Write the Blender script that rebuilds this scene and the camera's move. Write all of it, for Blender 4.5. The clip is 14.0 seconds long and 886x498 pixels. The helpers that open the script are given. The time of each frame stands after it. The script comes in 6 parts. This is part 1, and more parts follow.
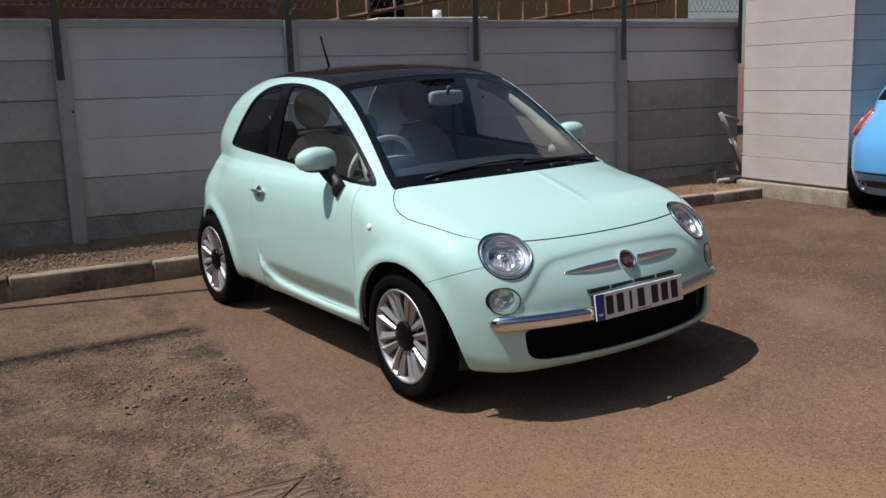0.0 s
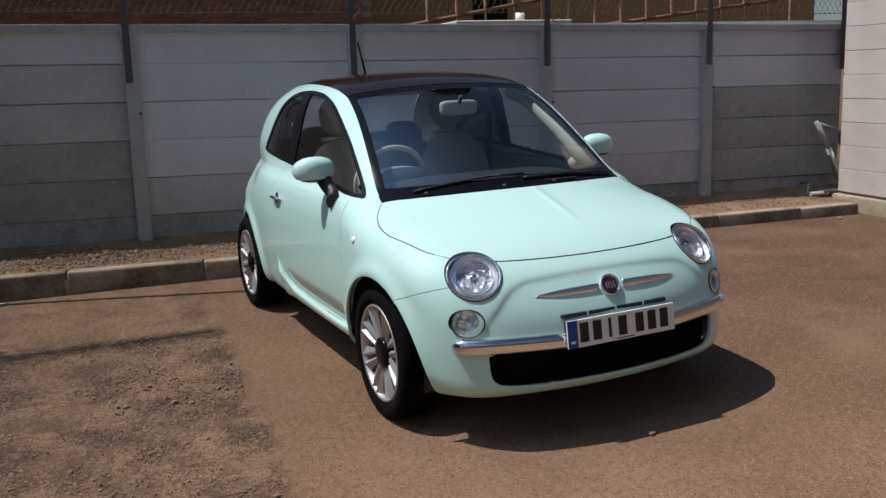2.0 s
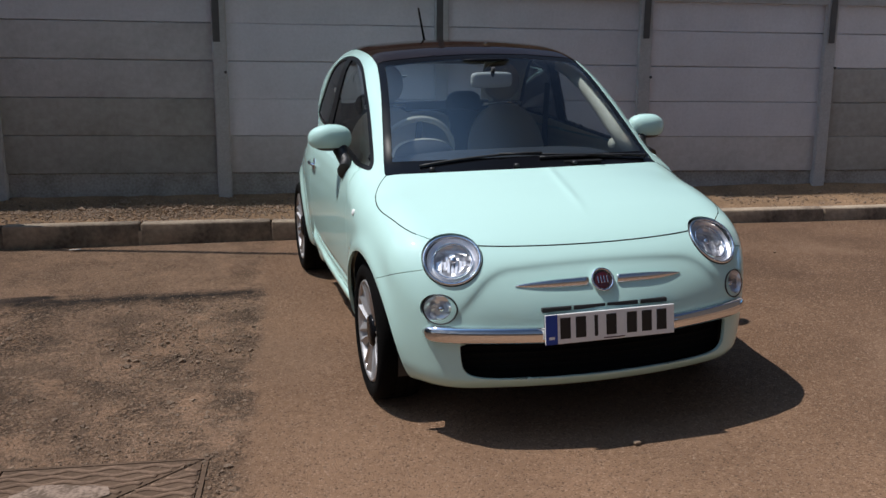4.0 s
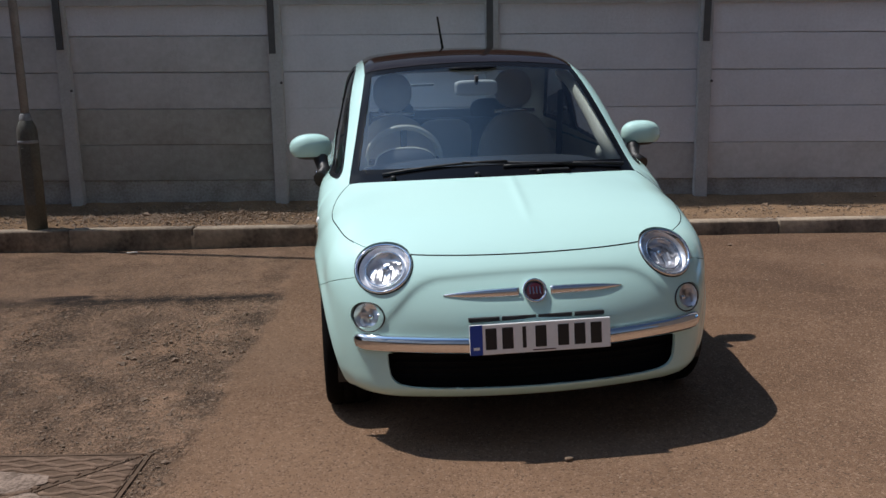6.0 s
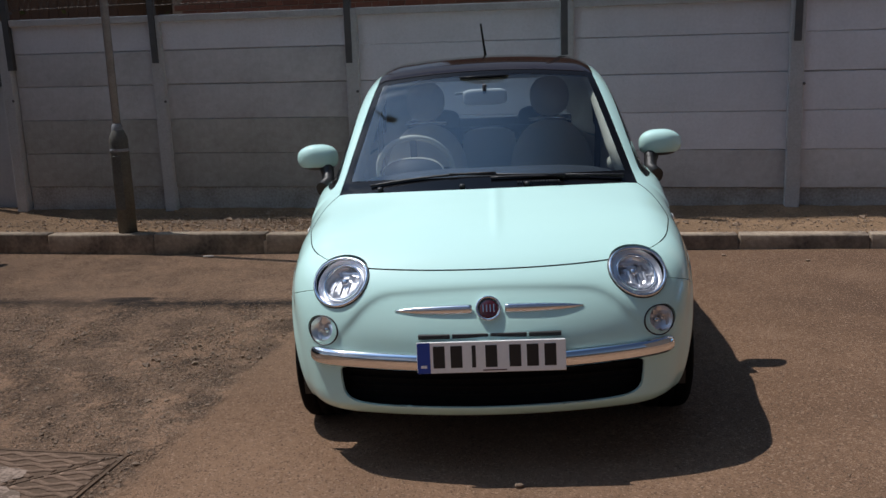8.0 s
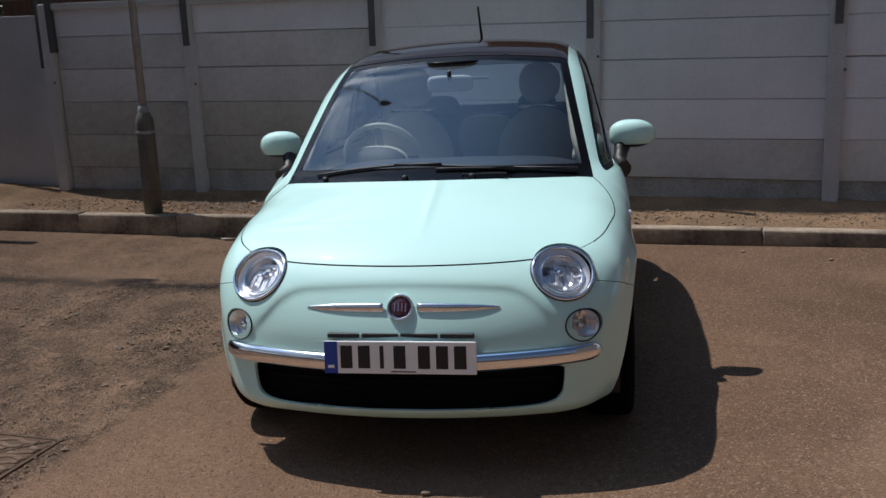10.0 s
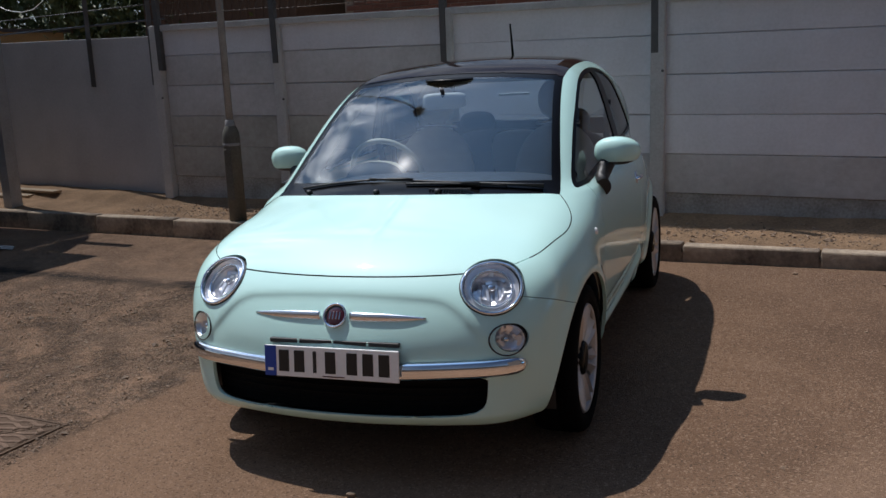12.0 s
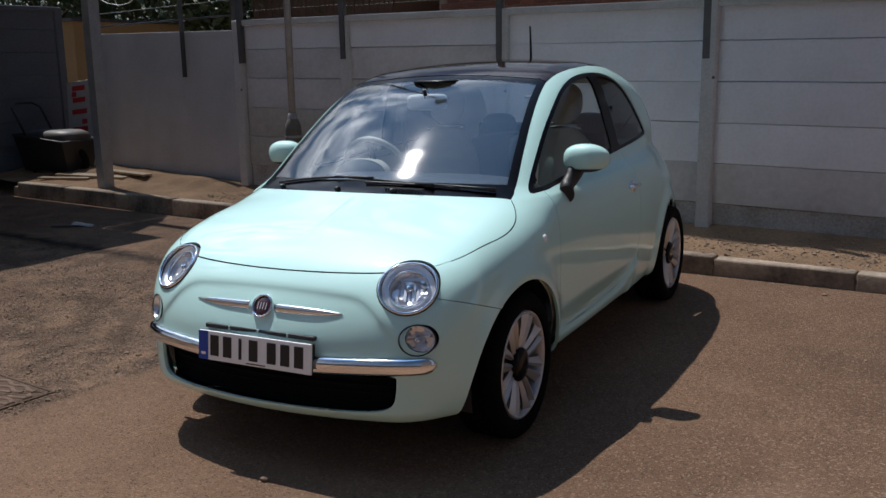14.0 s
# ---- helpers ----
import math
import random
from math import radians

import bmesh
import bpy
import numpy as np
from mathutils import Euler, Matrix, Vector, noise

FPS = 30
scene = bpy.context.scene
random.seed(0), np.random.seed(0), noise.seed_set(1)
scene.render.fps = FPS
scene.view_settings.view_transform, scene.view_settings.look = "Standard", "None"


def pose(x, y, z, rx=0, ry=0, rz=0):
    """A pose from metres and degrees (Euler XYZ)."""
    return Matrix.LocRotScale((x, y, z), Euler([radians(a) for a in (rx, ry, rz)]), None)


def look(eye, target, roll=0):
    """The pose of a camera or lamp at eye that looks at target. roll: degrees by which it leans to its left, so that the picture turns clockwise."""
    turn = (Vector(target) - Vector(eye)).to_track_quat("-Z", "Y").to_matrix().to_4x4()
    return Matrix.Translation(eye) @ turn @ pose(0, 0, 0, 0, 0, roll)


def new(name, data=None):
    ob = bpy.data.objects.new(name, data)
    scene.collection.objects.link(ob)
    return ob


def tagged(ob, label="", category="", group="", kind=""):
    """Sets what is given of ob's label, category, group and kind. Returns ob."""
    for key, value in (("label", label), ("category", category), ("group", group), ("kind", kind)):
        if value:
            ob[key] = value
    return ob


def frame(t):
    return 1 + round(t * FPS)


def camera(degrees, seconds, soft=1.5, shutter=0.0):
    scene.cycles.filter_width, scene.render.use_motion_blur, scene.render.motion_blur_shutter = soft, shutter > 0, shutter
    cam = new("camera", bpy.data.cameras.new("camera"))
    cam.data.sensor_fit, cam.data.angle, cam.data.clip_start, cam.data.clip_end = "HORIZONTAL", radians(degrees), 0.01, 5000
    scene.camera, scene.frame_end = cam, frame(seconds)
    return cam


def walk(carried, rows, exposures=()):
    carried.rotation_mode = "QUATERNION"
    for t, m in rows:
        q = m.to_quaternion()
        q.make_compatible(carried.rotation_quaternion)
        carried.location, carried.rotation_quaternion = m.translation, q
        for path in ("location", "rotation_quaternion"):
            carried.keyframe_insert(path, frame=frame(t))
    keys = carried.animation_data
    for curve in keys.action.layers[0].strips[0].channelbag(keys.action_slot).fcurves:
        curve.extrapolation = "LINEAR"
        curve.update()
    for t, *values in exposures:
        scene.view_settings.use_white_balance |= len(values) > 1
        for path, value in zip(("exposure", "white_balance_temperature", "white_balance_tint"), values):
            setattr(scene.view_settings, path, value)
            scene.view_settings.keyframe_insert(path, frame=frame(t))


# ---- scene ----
cam = camera(51.9, 14.0)
PATH = [
    (0, (-2.788, -3.325, 1.412), (-1.689, -1.697, 1.036), -2.2),
    (0.5, (-2.67, -3.353, 1.42), (-1.643, -1.684, 1.023), -3.0),
    (1, (-2.51, -3.363, 1.43), (-1.524, -1.665, 1.05), -2.4),
    (1.5, (-2.335, -3.419, 1.432), (-1.395, -1.699, 1.036), -1.9),
    (2, (-2.143, -3.552, 1.446), (-1.301, -1.775, 1.076), -1.8),
    (2.5, (-1.983, -3.596, 1.445), (-1.194, -1.801, 1.052), -2.7),
    (3, (-1.799, -3.606, 1.457), (-1.115, -1.773, 1.039), -1.4),
    (5.5, (-0.937, -3.698, 1.448), (-0.601, -1.776, 1.01), -0.5),
    (6, (-0.71, -3.777, 1.462), (-0.486, -1.835, 1.041), -1.0),
    (6.5, (-0.532, -3.738, 1.454), (-0.41, -1.791, 1.013), -2.2),
    (7, (-0.376, -3.685, 1.459), (-0.322, -1.727, 1.052), -1.6),
    (7.5, (-0.185, -3.677, 1.461), (-0.21, -1.722, 1.04), -1.7),
    (8, (0.039, -3.719, 1.467), (-0.087, -1.765, 1.063), -2.1),
    (8.5, (0.187, -3.637, 1.452), (0.002, -1.69, 1.034), -2.4),
    (9, (0.344, -3.58, 1.467), (0.121, -1.64, 1.038), -2.5),
    (11.5, (1.185, -3.422, 1.459), (0.615, -1.551, 1.041), -1.9),
    (12, (1.418, -3.415, 1.464), (0.755, -1.57, 1.066), -2.5),
    (12.5, (1.593, -3.391, 1.467), (0.843, -1.579, 1.077), -2.5),
    (13, (1.742, -3.3, 1.45), (0.95, -1.505, 1.065), -1.7),
    (13.5, (1.893, -3.208, 1.449), (1.05, -1.437, 1.058), -1.6),
    (14, (2.114, -3.155, 1.462), (1.188, -1.427, 1.067), -1.0),
]
walk(cam, [(t, look(eye, target, roll)) for t, eye, target, roll in PATH], [(0, -0.06, 6480, 10), (3, -0.03, 6450, 10), (6, -0.02, 6390, 10), (9, 0.0, 6320, 10), (12, 0.05, 6270, 10), (14, 0.13, 6250, 10)])

# ---- light ----
SUN_TO = Vector((-0.45, 0.18, 1.0)).normalized()
world = bpy.data.worlds.new("sky")
scene.world = world
world.use_nodes = True
wn = world.node_tree.nodes
sky = wn.new("ShaderNodeTexSky")
sky.sky_type = "NISHITA"
sky.sun_disc = False
sky.dust_density, sky.air_density, sky.ozone_density = 0.4, 1.0, 3.0
sky.sun_elevation = math.asin(SUN_TO.z)
sky.sun_rotation = math.atan2(SUN_TO.x, SUN_TO.y)
# thin fair-weather cloud
wl_ = world.node_tree.links
w_coord, w_noise, w_range, w_mix = wn.new("ShaderNodeTexCoord"), wn.new("ShaderNodeTexNoise"), wn.new("ShaderNodeMapRange"), wn.new("ShaderNodeMix")
w_noise.inputs["Scale"].default_value, w_noise.inputs["Detail"].default_value, w_noise.inputs["Roughness"].default_value, w_noise.inputs["Distortion"].default_value = 4.2, 10, 0.62, 1.3
w_range.inputs[1].default_value, w_range.inputs[2].default_value, w_range.inputs[4].default_value = 0.42, 0.60, 0.9
w_mix.data_type = "RGBA"
w_mix.inputs[7].default_value = (9.2, 9.8, 10.6, 1)
w_map, w_split, w_low, w_dens = wn.new("ShaderNodeMapping"), wn.new("ShaderNodeSeparateXYZ"), wn.new("ShaderNodeMapRange"), wn.new("ShaderNodeMath")
w_map.inputs["Rotation"].default_value, w_map.inputs["Scale"].default_value = (0.0, 0.35, 0.5), (0.55, 2.1, 1.5)
wl_.new(w_coord.outputs["Generated"], w_map.inputs[0])
wl_.new(w_map.outputs[0], w_noise.inputs["Vector"])
wl_.new(w_noise.outputs[0], w_range.inputs[0])
# the cloud thins towards the zenith
wl_.new(w_coord.outputs["Generated"], w_split.inputs[0])
w_low.inputs[1].default_value, w_low.inputs[2].default_value, w_low.inputs[3].default_value, w_low.inputs[4].default_value = 0.62, 0.80, 1.0, 0.05
wl_.new(w_split.outputs[2], w_low.inputs[0])
w_dens.operation = "MULTIPLY"
wl_.new(w_range.outputs[0], w_dens.inputs[0])
wl_.new(w_low.outputs[0], w_dens.inputs[1])
# most of it stands in the west
w_west, w_bank = wn.new("ShaderNodeMapRange"), wn.new("ShaderNodeMath")
w_west.interpolation_type = "SMOOTHSTEP"
w_west.inputs[1].default_value, w_west.inputs[2].default_value, w_west.inputs[3].default_value, w_west.inputs[4].default_value = -0.6, 0.3, 1.0, 0.12
wl_.new(w_split.outputs[0], w_west.inputs[0])
w_bank.operation = "MULTIPLY"
wl_.new(w_dens.outputs[0], w_bank.inputs[0])
wl_.new(w_west.outputs[0], w_bank.inputs[1])
wl_.new(w_bank.outputs[0], w_mix.inputs[0])
wl_.new(sky.outputs[0], w_mix.inputs[6])
# cloud and haze glow brighter the nearer they stand to the sun
w_dot, w_near, w_gain, w_haze = wn.new("ShaderNodeVectorMath"), wn.new("ShaderNodeMapRange"), wn.new("ShaderNodeMix"), wn.new("ShaderNodeMix")
w_dot.operation = "DOT_PRODUCT"
w_dot.inputs[1].default_value = SUN_TO
wl_.new(w_coord.outputs["Generated"], w_dot.inputs[0])
w_near.interpolation_type = "SMOOTHSTEP"
w_near.inputs[1].default_value, w_near.inputs[2].default_value = 0.70, 1.0
wl_.new(w_dot.outputs["Value"], w_near.inputs[0])
w_gain.data_type, w_haze.data_type = "RGBA", "RGBA"
w_gain.inputs[6].default_value, w_gain.inputs[7].default_value = (9.2, 9.8, 10.6, 1), (85, 90, 98, 1)
wl_.new(w_near.outputs[0], w_gain.inputs[0])
wl_.new(w_gain.outputs[2], w_mix.inputs[7])
w_haze.blend_type = "ADD"
w_haze.inputs[7].default_value = (5, 10, 18, 1)
wl_.new(w_near.outputs[0], w_haze.inputs[0])
wl_.new(sky.outputs[0], w_haze.inputs[6])
wl_.new(w_haze.outputs[2], w_mix.inputs[6])
wl_.new(w_mix.outputs[2], wn["Background"].inputs[0])
wn["Background"].inputs[1].default_value = 0.042
sun = bpy.data.lights.new("sun", "SUN")
sun.energy, sun.angle, sun.color = 4.65, radians(0.53), (1.0, 0.95, 0.90)
sun_ob = new("sun", sun)
sun_ob.matrix_world = look(SUN_TO * 30, (0, 0, 0))
scene.view_settings.exposure = 0.0


# ---- materials ----
def surface(name, base, other=None, rough=0.6, metal=0.0, coarse=3.0, fine=60.0, amount=0.5, bump=0.0, bump_scale=80.0, coat=0.0, spec=0.5, rough_vary=0.0, spread=(0.35, 0.65), stretch=(1, 1, 1), random=0.0):
    """A procedural surface: two colours mixed by a coarse and a fine noise, with fine relief."""
    m = bpy.data.materials.new(name)
    m.use_nodes = True
    nt = m.node_tree
    bsdf = nt.nodes["Principled BSDF"]
    bsdf.inputs["Roughness"].default_value = rough
    bsdf.inputs["Metallic"].default_value = metal
    bsdf.inputs["Coat Weight"].default_value = coat
    bsdf.inputs["Coat Roughness"].default_value = 0.018
    bsdf.inputs["Specular IOR Level"].default_value = spec
    bsdf.inputs["Diffuse Roughness"].default_value = 1.0 if rough > 0.84 else 0.0
    base4 = (*base, 1)
    bsdf.inputs["Base Color"].default_value = base4
    coord = nt.nodes.new("ShaderNodeTexCoord")
    mapping = nt.nodes.new("ShaderNodeMapping")
    mapping.inputs["Scale"].default_value = stretch
    nt.links.new(coord.outputs["Object"], mapping.inputs[0])
    if other is not None:
        n1, n2, add = nt.nodes.new("ShaderNodeTexNoise"), nt.nodes.new("ShaderNodeTexNoise"), nt.nodes.new("ShaderNodeMix")
        n1.inputs["Scale"].default_value, n1.inputs["Detail"].default_value = coarse, 5
        n2.inputs["Scale"].default_value, n2.inputs["Detail"].default_value = fine, 4
        add.data_type = "FLOAT"
        add.inputs[0].default_value = amount
        ramp = nt.nodes.new("ShaderNodeMapRange")
        ramp.inputs[1].default_value, ramp.inputs[2].default_value = spread
        mix = nt.nodes.new("ShaderNodeMix")
        mix.data_type = "RGBA"
        mix.inputs[6].default_value, mix.inputs[7].default_value = base4, (*other, 1)
        for n in (n1, n2):
            nt.links.new(mapping.outputs[0], n.inputs["Vector"])
        nt.links.new(n1.outputs[0], add.inputs[2])
        nt.links.new(n2.outputs[0], add.inputs[3])
        nt.links.new(add.outputs[0], ramp.inputs[0])
        nt.links.new(ramp.outputs[0], mix.inputs[0])
        out = mix.outputs[2]
        if random:
            info, hsv, rr = nt.nodes.new("ShaderNodeObjectInfo"), nt.nodes.new("ShaderNodeHueSaturation"), nt.nodes.new("ShaderNodeMapRange")
            rr.inputs[3].default_value, rr.inputs[4].default_value = 1 - random, 1 + random
            nt.links.new(info.outputs["Random"], rr.inputs[0])
            nt.links.new(rr.outputs[0], hsv.inputs["Value"])
            nt.links.new(out, hsv.inputs["Color"])
            out = hsv.outputs[0]
        nt.links.new(out, bsdf.inputs["Base Color"])
        if rough_vary:
            r2 = nt.nodes.new("ShaderNodeMapRange")
            r2.inputs[3].default_value, r2.inputs[4].default_value = rough - rough_vary, rough + rough_vary
            nt.links.new(ramp.outputs[0], r2.inputs[0])
            nt.links.new(r2.outputs[0], bsdf.inputs["Roughness"])
    if bump:
        n3, b = nt.nodes.new("ShaderNodeTexNoise"), nt.nodes.new("ShaderNodeBump")
        n3.inputs["Scale"].default_value, n3.inputs["Detail"].default_value = bump_scale, 6
        b.inputs["Strength"].default_value, b.inputs["Distance"].default_value = 1.0, bump
        nt.links.new(mapping.outputs[0], n3.inputs["Vector"])
        nt.links.new(n3.outputs[0], b.inputs["Height"])
        nt.links.new(b.outputs[0], bsdf.inputs["Normal"])
    return m


def glass(name, tint, rough=0.0, base=0.08):
    """A pane: clear with a mirror gloss that rises to its edges."""
    m = bpy.data.materials.new(name)
    m.use_nodes = True
    nt = m.node_tree
    nt.nodes.remove(nt.nodes["Principled BSDF"])
    clear, gloss, mix, weight = nt.nodes.new("ShaderNodeBsdfTransparent"), nt.nodes.new("ShaderNodeBsdfGlossy"), nt.nodes.new("ShaderNodeMixShader"), nt.nodes.new("ShaderNodeLayerWeight")
    clear.inputs[0].default_value = (*tint, 1)
    gloss.inputs["Roughness"].default_value = rough
    rise, level_of = nt.nodes.new("ShaderNodeMath"), nt.nodes.new("ShaderNodeMapRange")
    rise.operation = "POWER"
    rise.inputs[1].default_value = 4.5
    level_of.inputs[3].default_value = base
    nt.links.new(weight.outputs["Facing"], rise.inputs[0])
    nt.links.new(rise.outputs[0], level_of.inputs[0])
    nt.links.new(level_of.outputs[0], mix.inputs[0])
    nt.links.new(clear.outputs[0], mix.inputs[1])
    nt.links.new(gloss.outputs[0], mix.inputs[2])
    nt.links.new(mix.outputs[0], nt.nodes["Material Output"].inputs[0])
    return m


MINT = surface("mint_car_paint", (0.50, 0.745, 0.69), (0.52, 0.762, 0.707), rough=0.42, coat=1.0, spec=0.12, coarse=2, fine=900, amount=0.6)


def with_crease(base):
    """The same paint with a faint pressed crease along the bonnet."""
    m = base.copy()
    nt = m.node_tree
    N, L = nt.nodes.new, nt.links.new
    sep, d, sq, neg, ex, win, mul, b = N("ShaderNodeSeparateXYZ"), N("ShaderNodeMath"), N("ShaderNodeMath"), N("ShaderNodeMath"), N("ShaderNodeMath"), N("ShaderNodeMapRange"), N("ShaderNodeMath"), N("ShaderNodeBump")
    L(N("ShaderNodeTexCoord").outputs["Object"], sep.inputs[0])
    d.operation, sq.operation, neg.operation, ex.operation, mul.operation = "SUBTRACT", "MULTIPLY", "MULTIPLY", "EXPONENT", "MULTIPLY"
    d.inputs[1].default_value = 0.038
    L(sep.outputs[0], d.inputs[0])
    L(d.outputs[0], sq.inputs[0])
    L(d.outputs[0], sq.inputs[1])
    neg.inputs[1].default_value = -1 / 0.021**2
    L(sq.outputs[0], neg.inputs[0])
    L(neg.outputs[0], ex.inputs[0])
    win.interpolation_type = "SMOOTHSTEP"
    win.inputs[1].default_value, win.inputs[2].default_value = -0.42, -0.20
    L(sep.outputs[1], win.inputs[0])
    L(ex.outputs[0], mul.inputs[0])
    L(win.outputs[0], mul.inputs[1])
    b.inputs["Strength"].default_value, b.inputs["Distance"].default_value = 1.0, 0.0036
    L(mul.outputs[0], b.inputs["Height"])
    for socket in ("Normal", "Coat Normal"):
        L(b.outputs[0], nt.nodes["Principled BSDF"].inputs[socket])
    return m


BONNET_PAINT = with_crease(MINT)
BLACK_GLOSS = surface("gloss_black", (0.005, 0.005, 0.006), rough=0.14, coat=0.0, spec=0.12)
SEAL = surface("black_window_trim", (0.004, 0.004, 0.005), (0.006, 0.006, 0.007), rough=0.3, spec=0.12, fine=300)
ROOF_GLASS = surface("tinted_roof_glass", (0.014, 0.0085, 0.0075), (0.018, 0.011, 0.0095), rough=0.07, coarse=3, fine=40)
PLASTIC = surface("black_plastic", (0.011, 0.011, 0.012), (0.02, 0.02, 0.021), rough=0.5, bump=0.0006, bump_scale=600)
RUBBER = surface("tyre_rubber", (0.004, 0.004, 0.0042), (0.008, 0.0075, 0.007), rough=0.85, spec=0.06, coarse=8, fine=120, bump=0.0008, bump_scale=300)
CHROME = surface("chrome", (0.78, 0.78, 0.8), rough=0.07, metal=1.0)
ALLOY = surface("alloy_wheel", (0.54, 0.53, 0.53), (0.46, 0.45, 0.45), rough=0.50, metal=0.85, coarse=9, fine=200)
CREAM = surface("cream_vinyl", (0.74, 0.69, 0.55), (0.68, 0.63, 0.5), rough=0.5, bump=0.0008, bump_scale=350)
SEAT = surface("seat_fabric", (0.50, 0.45, 0.375), (0.56, 0.51, 0.425), rough=0.85, coarse=30, fine=400, bump=0.001, bump_scale=500)
DARK_TRIM = surface("dark_trim", (0.032, 0.034, 0.039), (0.045, 0.047, 0.052), rough=0.7, bump=0.0006, bump_scale=400)
SCREEN_GLASS = glass("windscreen_glass", (0.70, 0.76, 0.79), rough=0.045, base=0.155)
SIDE_GLASS = glass("side_glass", (0.88, 0.92, 0.92), base=0.03)
PRIVACY = glass("dark_side_glass", (0.10, 0.11, 0.115), base=0.03)
LENS = glass("lamp_glass", (0.95, 0.96, 0.97), base=0.04)
REFLECTOR = surface("lamp_reflector", (0.84, 0.83, 0.85), rough=0.34, metal=0.85)
WHITE_PLATE = surface("white_plate", (0.86, 0.86, 0.84), (0.8, 0.8, 0.78), rough=0.35, coat=0.3)
BLUE_PLATE = surface("blue_plate_band", (0.015, 0.06, 0.35), rough=0.35)
INK = surface("plate_ink", (0.012, 0.012, 0.013), rough=0.4)
VOID = surface("grille_black", (0.010, 0.010, 0.010), (0.014, 0.014, 0.014), rough=0.9, spec=0.05)
SATIN = surface("satin_chrome", (0.74, 0.76, 0.80), (0.70, 0.72, 0.76), rough=0.24, metal=1.0, fine=300)
RED = surface("red_enamel", (0.05, 0.008, 0.012), rough=0.2, coat=0.5)
CONCRETE_PANEL = surface("painted_concrete_panel", (0.56, 0.56, 0.60), (0.46, 0.46, 0.49), rough=0.8, coarse=2.2, fine=40, amount=0.35, bump=0.004, bump_scale=55, random=0.05)
CONCRETE_POST = surface("grey_concrete_post", (0.47, 0.468, 0.475), (0.37, 0.367, 0.365), rough=0.85, coarse=5, fine=60, bump=0.004, bump_scale=70)
KERB = surface("kerb_concrete", (0.44, 0.35, 0.26), (0.12, 0.092, 0.072), rough=0.9, spec=0.15, coarse=2.6, fine=30, amount=0.22, spread=(0.38, 0.62), bump=0.005, bump_scale=90, random=0.06)
BRACKET = surface("dark_painted_steel", (0.045, 0.047, 0.05), (0.075, 0.07, 0.068), rough=0.6, coarse=12, fine=90, bump=0.001, bump_scale=120)
WHITE_BLOCK = surface("white_painted_block", (0.56, 0.50, 0.465), (0.47, 0.42, 0.385), rough=0.75, coarse=4, fine=60, amount=0.4, bump=0.0009, bump_scale=40, random=0.04)


# ---- building helpers ----
def mesh_of(name, verts, faces, smooth=False):
    me = bpy.data.meshes.new(name)
    me.from_pydata([tuple(v) for v in verts], [], [tuple(f) for f in faces])
    if smooth:
        me.polygons.foreach_set("use_smooth", [True] * len(me.polygons))
    me.update()
    return me


def part(name, data, material, parent=None, label="", m=None):
    """One mesh object from a bmesh or a mesh, under a thing or a part."""
    if isinstance(data, bmesh.types.BMesh):
        me = bpy.data.meshes.new(name)
        data.to_mesh(me)
        data.free()
        data = me
    if not data.materials:
        data.materials.append(material)
    ob = new(name, data)
    if parent is not None:
        ob.parent = parent
    if m is not None:
        ob.matrix_basis = m
    if label:
        ob["label"] = label
    return ob


def thing(name, m, label, category, group="", kind=""):
    ob = new(name)
    ob.matrix_basis = m
    return tagged(ob, label, category, group, kind)


def box_bm(x0, x1, y0, y1, z0, z1, bevel=0.0, segments=2):
    bm = bmesh.new()
    bmesh.ops.create_cube(bm, size=1)
    for v in bm.verts:
        v.co = ((x0 + x1) / 2 + v.co.x * (x1 - x0), (y0 + y1) / 2 + v.co.y * (y1 - y0), (z0 + z1) / 2 + v.co.z * (z1 - z0))
    if bevel:
        bmesh.ops.bevel(bm, geom=bm.edges[:], offset=bevel, segments=segments, affect="EDGES", profile=0.5)
    if bevel:
        for f in bm.faces:
            f.smooth = segments > 2
    return bm


def join_bm(*bms):
    """Several bmeshes as one."""
    out = bmesh.new()
    for b in bms:
        me = bpy.data.meshes.new("tmp")
        b.to_mesh(me)
        b.free()
        out.from_mesh(me)
        bpy.data.meshes.remove(me)
    return out


def moved(bm, m):
    bmesh.ops.transform(bm, matrix=m, verts=bm.verts[:])
    return bm


def lathe(profile, n=48, closed=False, axis="x"):
    """Turn a profile of (radius, along) round an axis."""
    bm = bmesh.new()
    rings = []
    for r, a in profile:
        ring = []
        for i in range(n):
            c, s = math.cos(2 * math.pi * i / n), math.sin(2 * math.pi * i / n)
            co = {"x": (a, r * c, r * s), "y": (r * c, a, r * s), "z": (r * c, r * s, a)}[axis]
            ring.append(bm.verts.new(co))
        rings.append(ring)
    pairs = list(zip(rings, rings[1:])) + ([(rings[-1], rings[0])] if closed else [])
    for a, b in pairs:
        for i in range(n):
            f = bm.faces.new((a[i], a[(i + 1) % n], b[(i + 1) % n], b[i]))
            f.smooth = True
    bmesh.ops.remove_doubles(bm, verts=bm.verts[:], dist=1e-6)
    bmesh.ops.recalc_face_normals(bm, faces=bm.faces[:])
    return bm


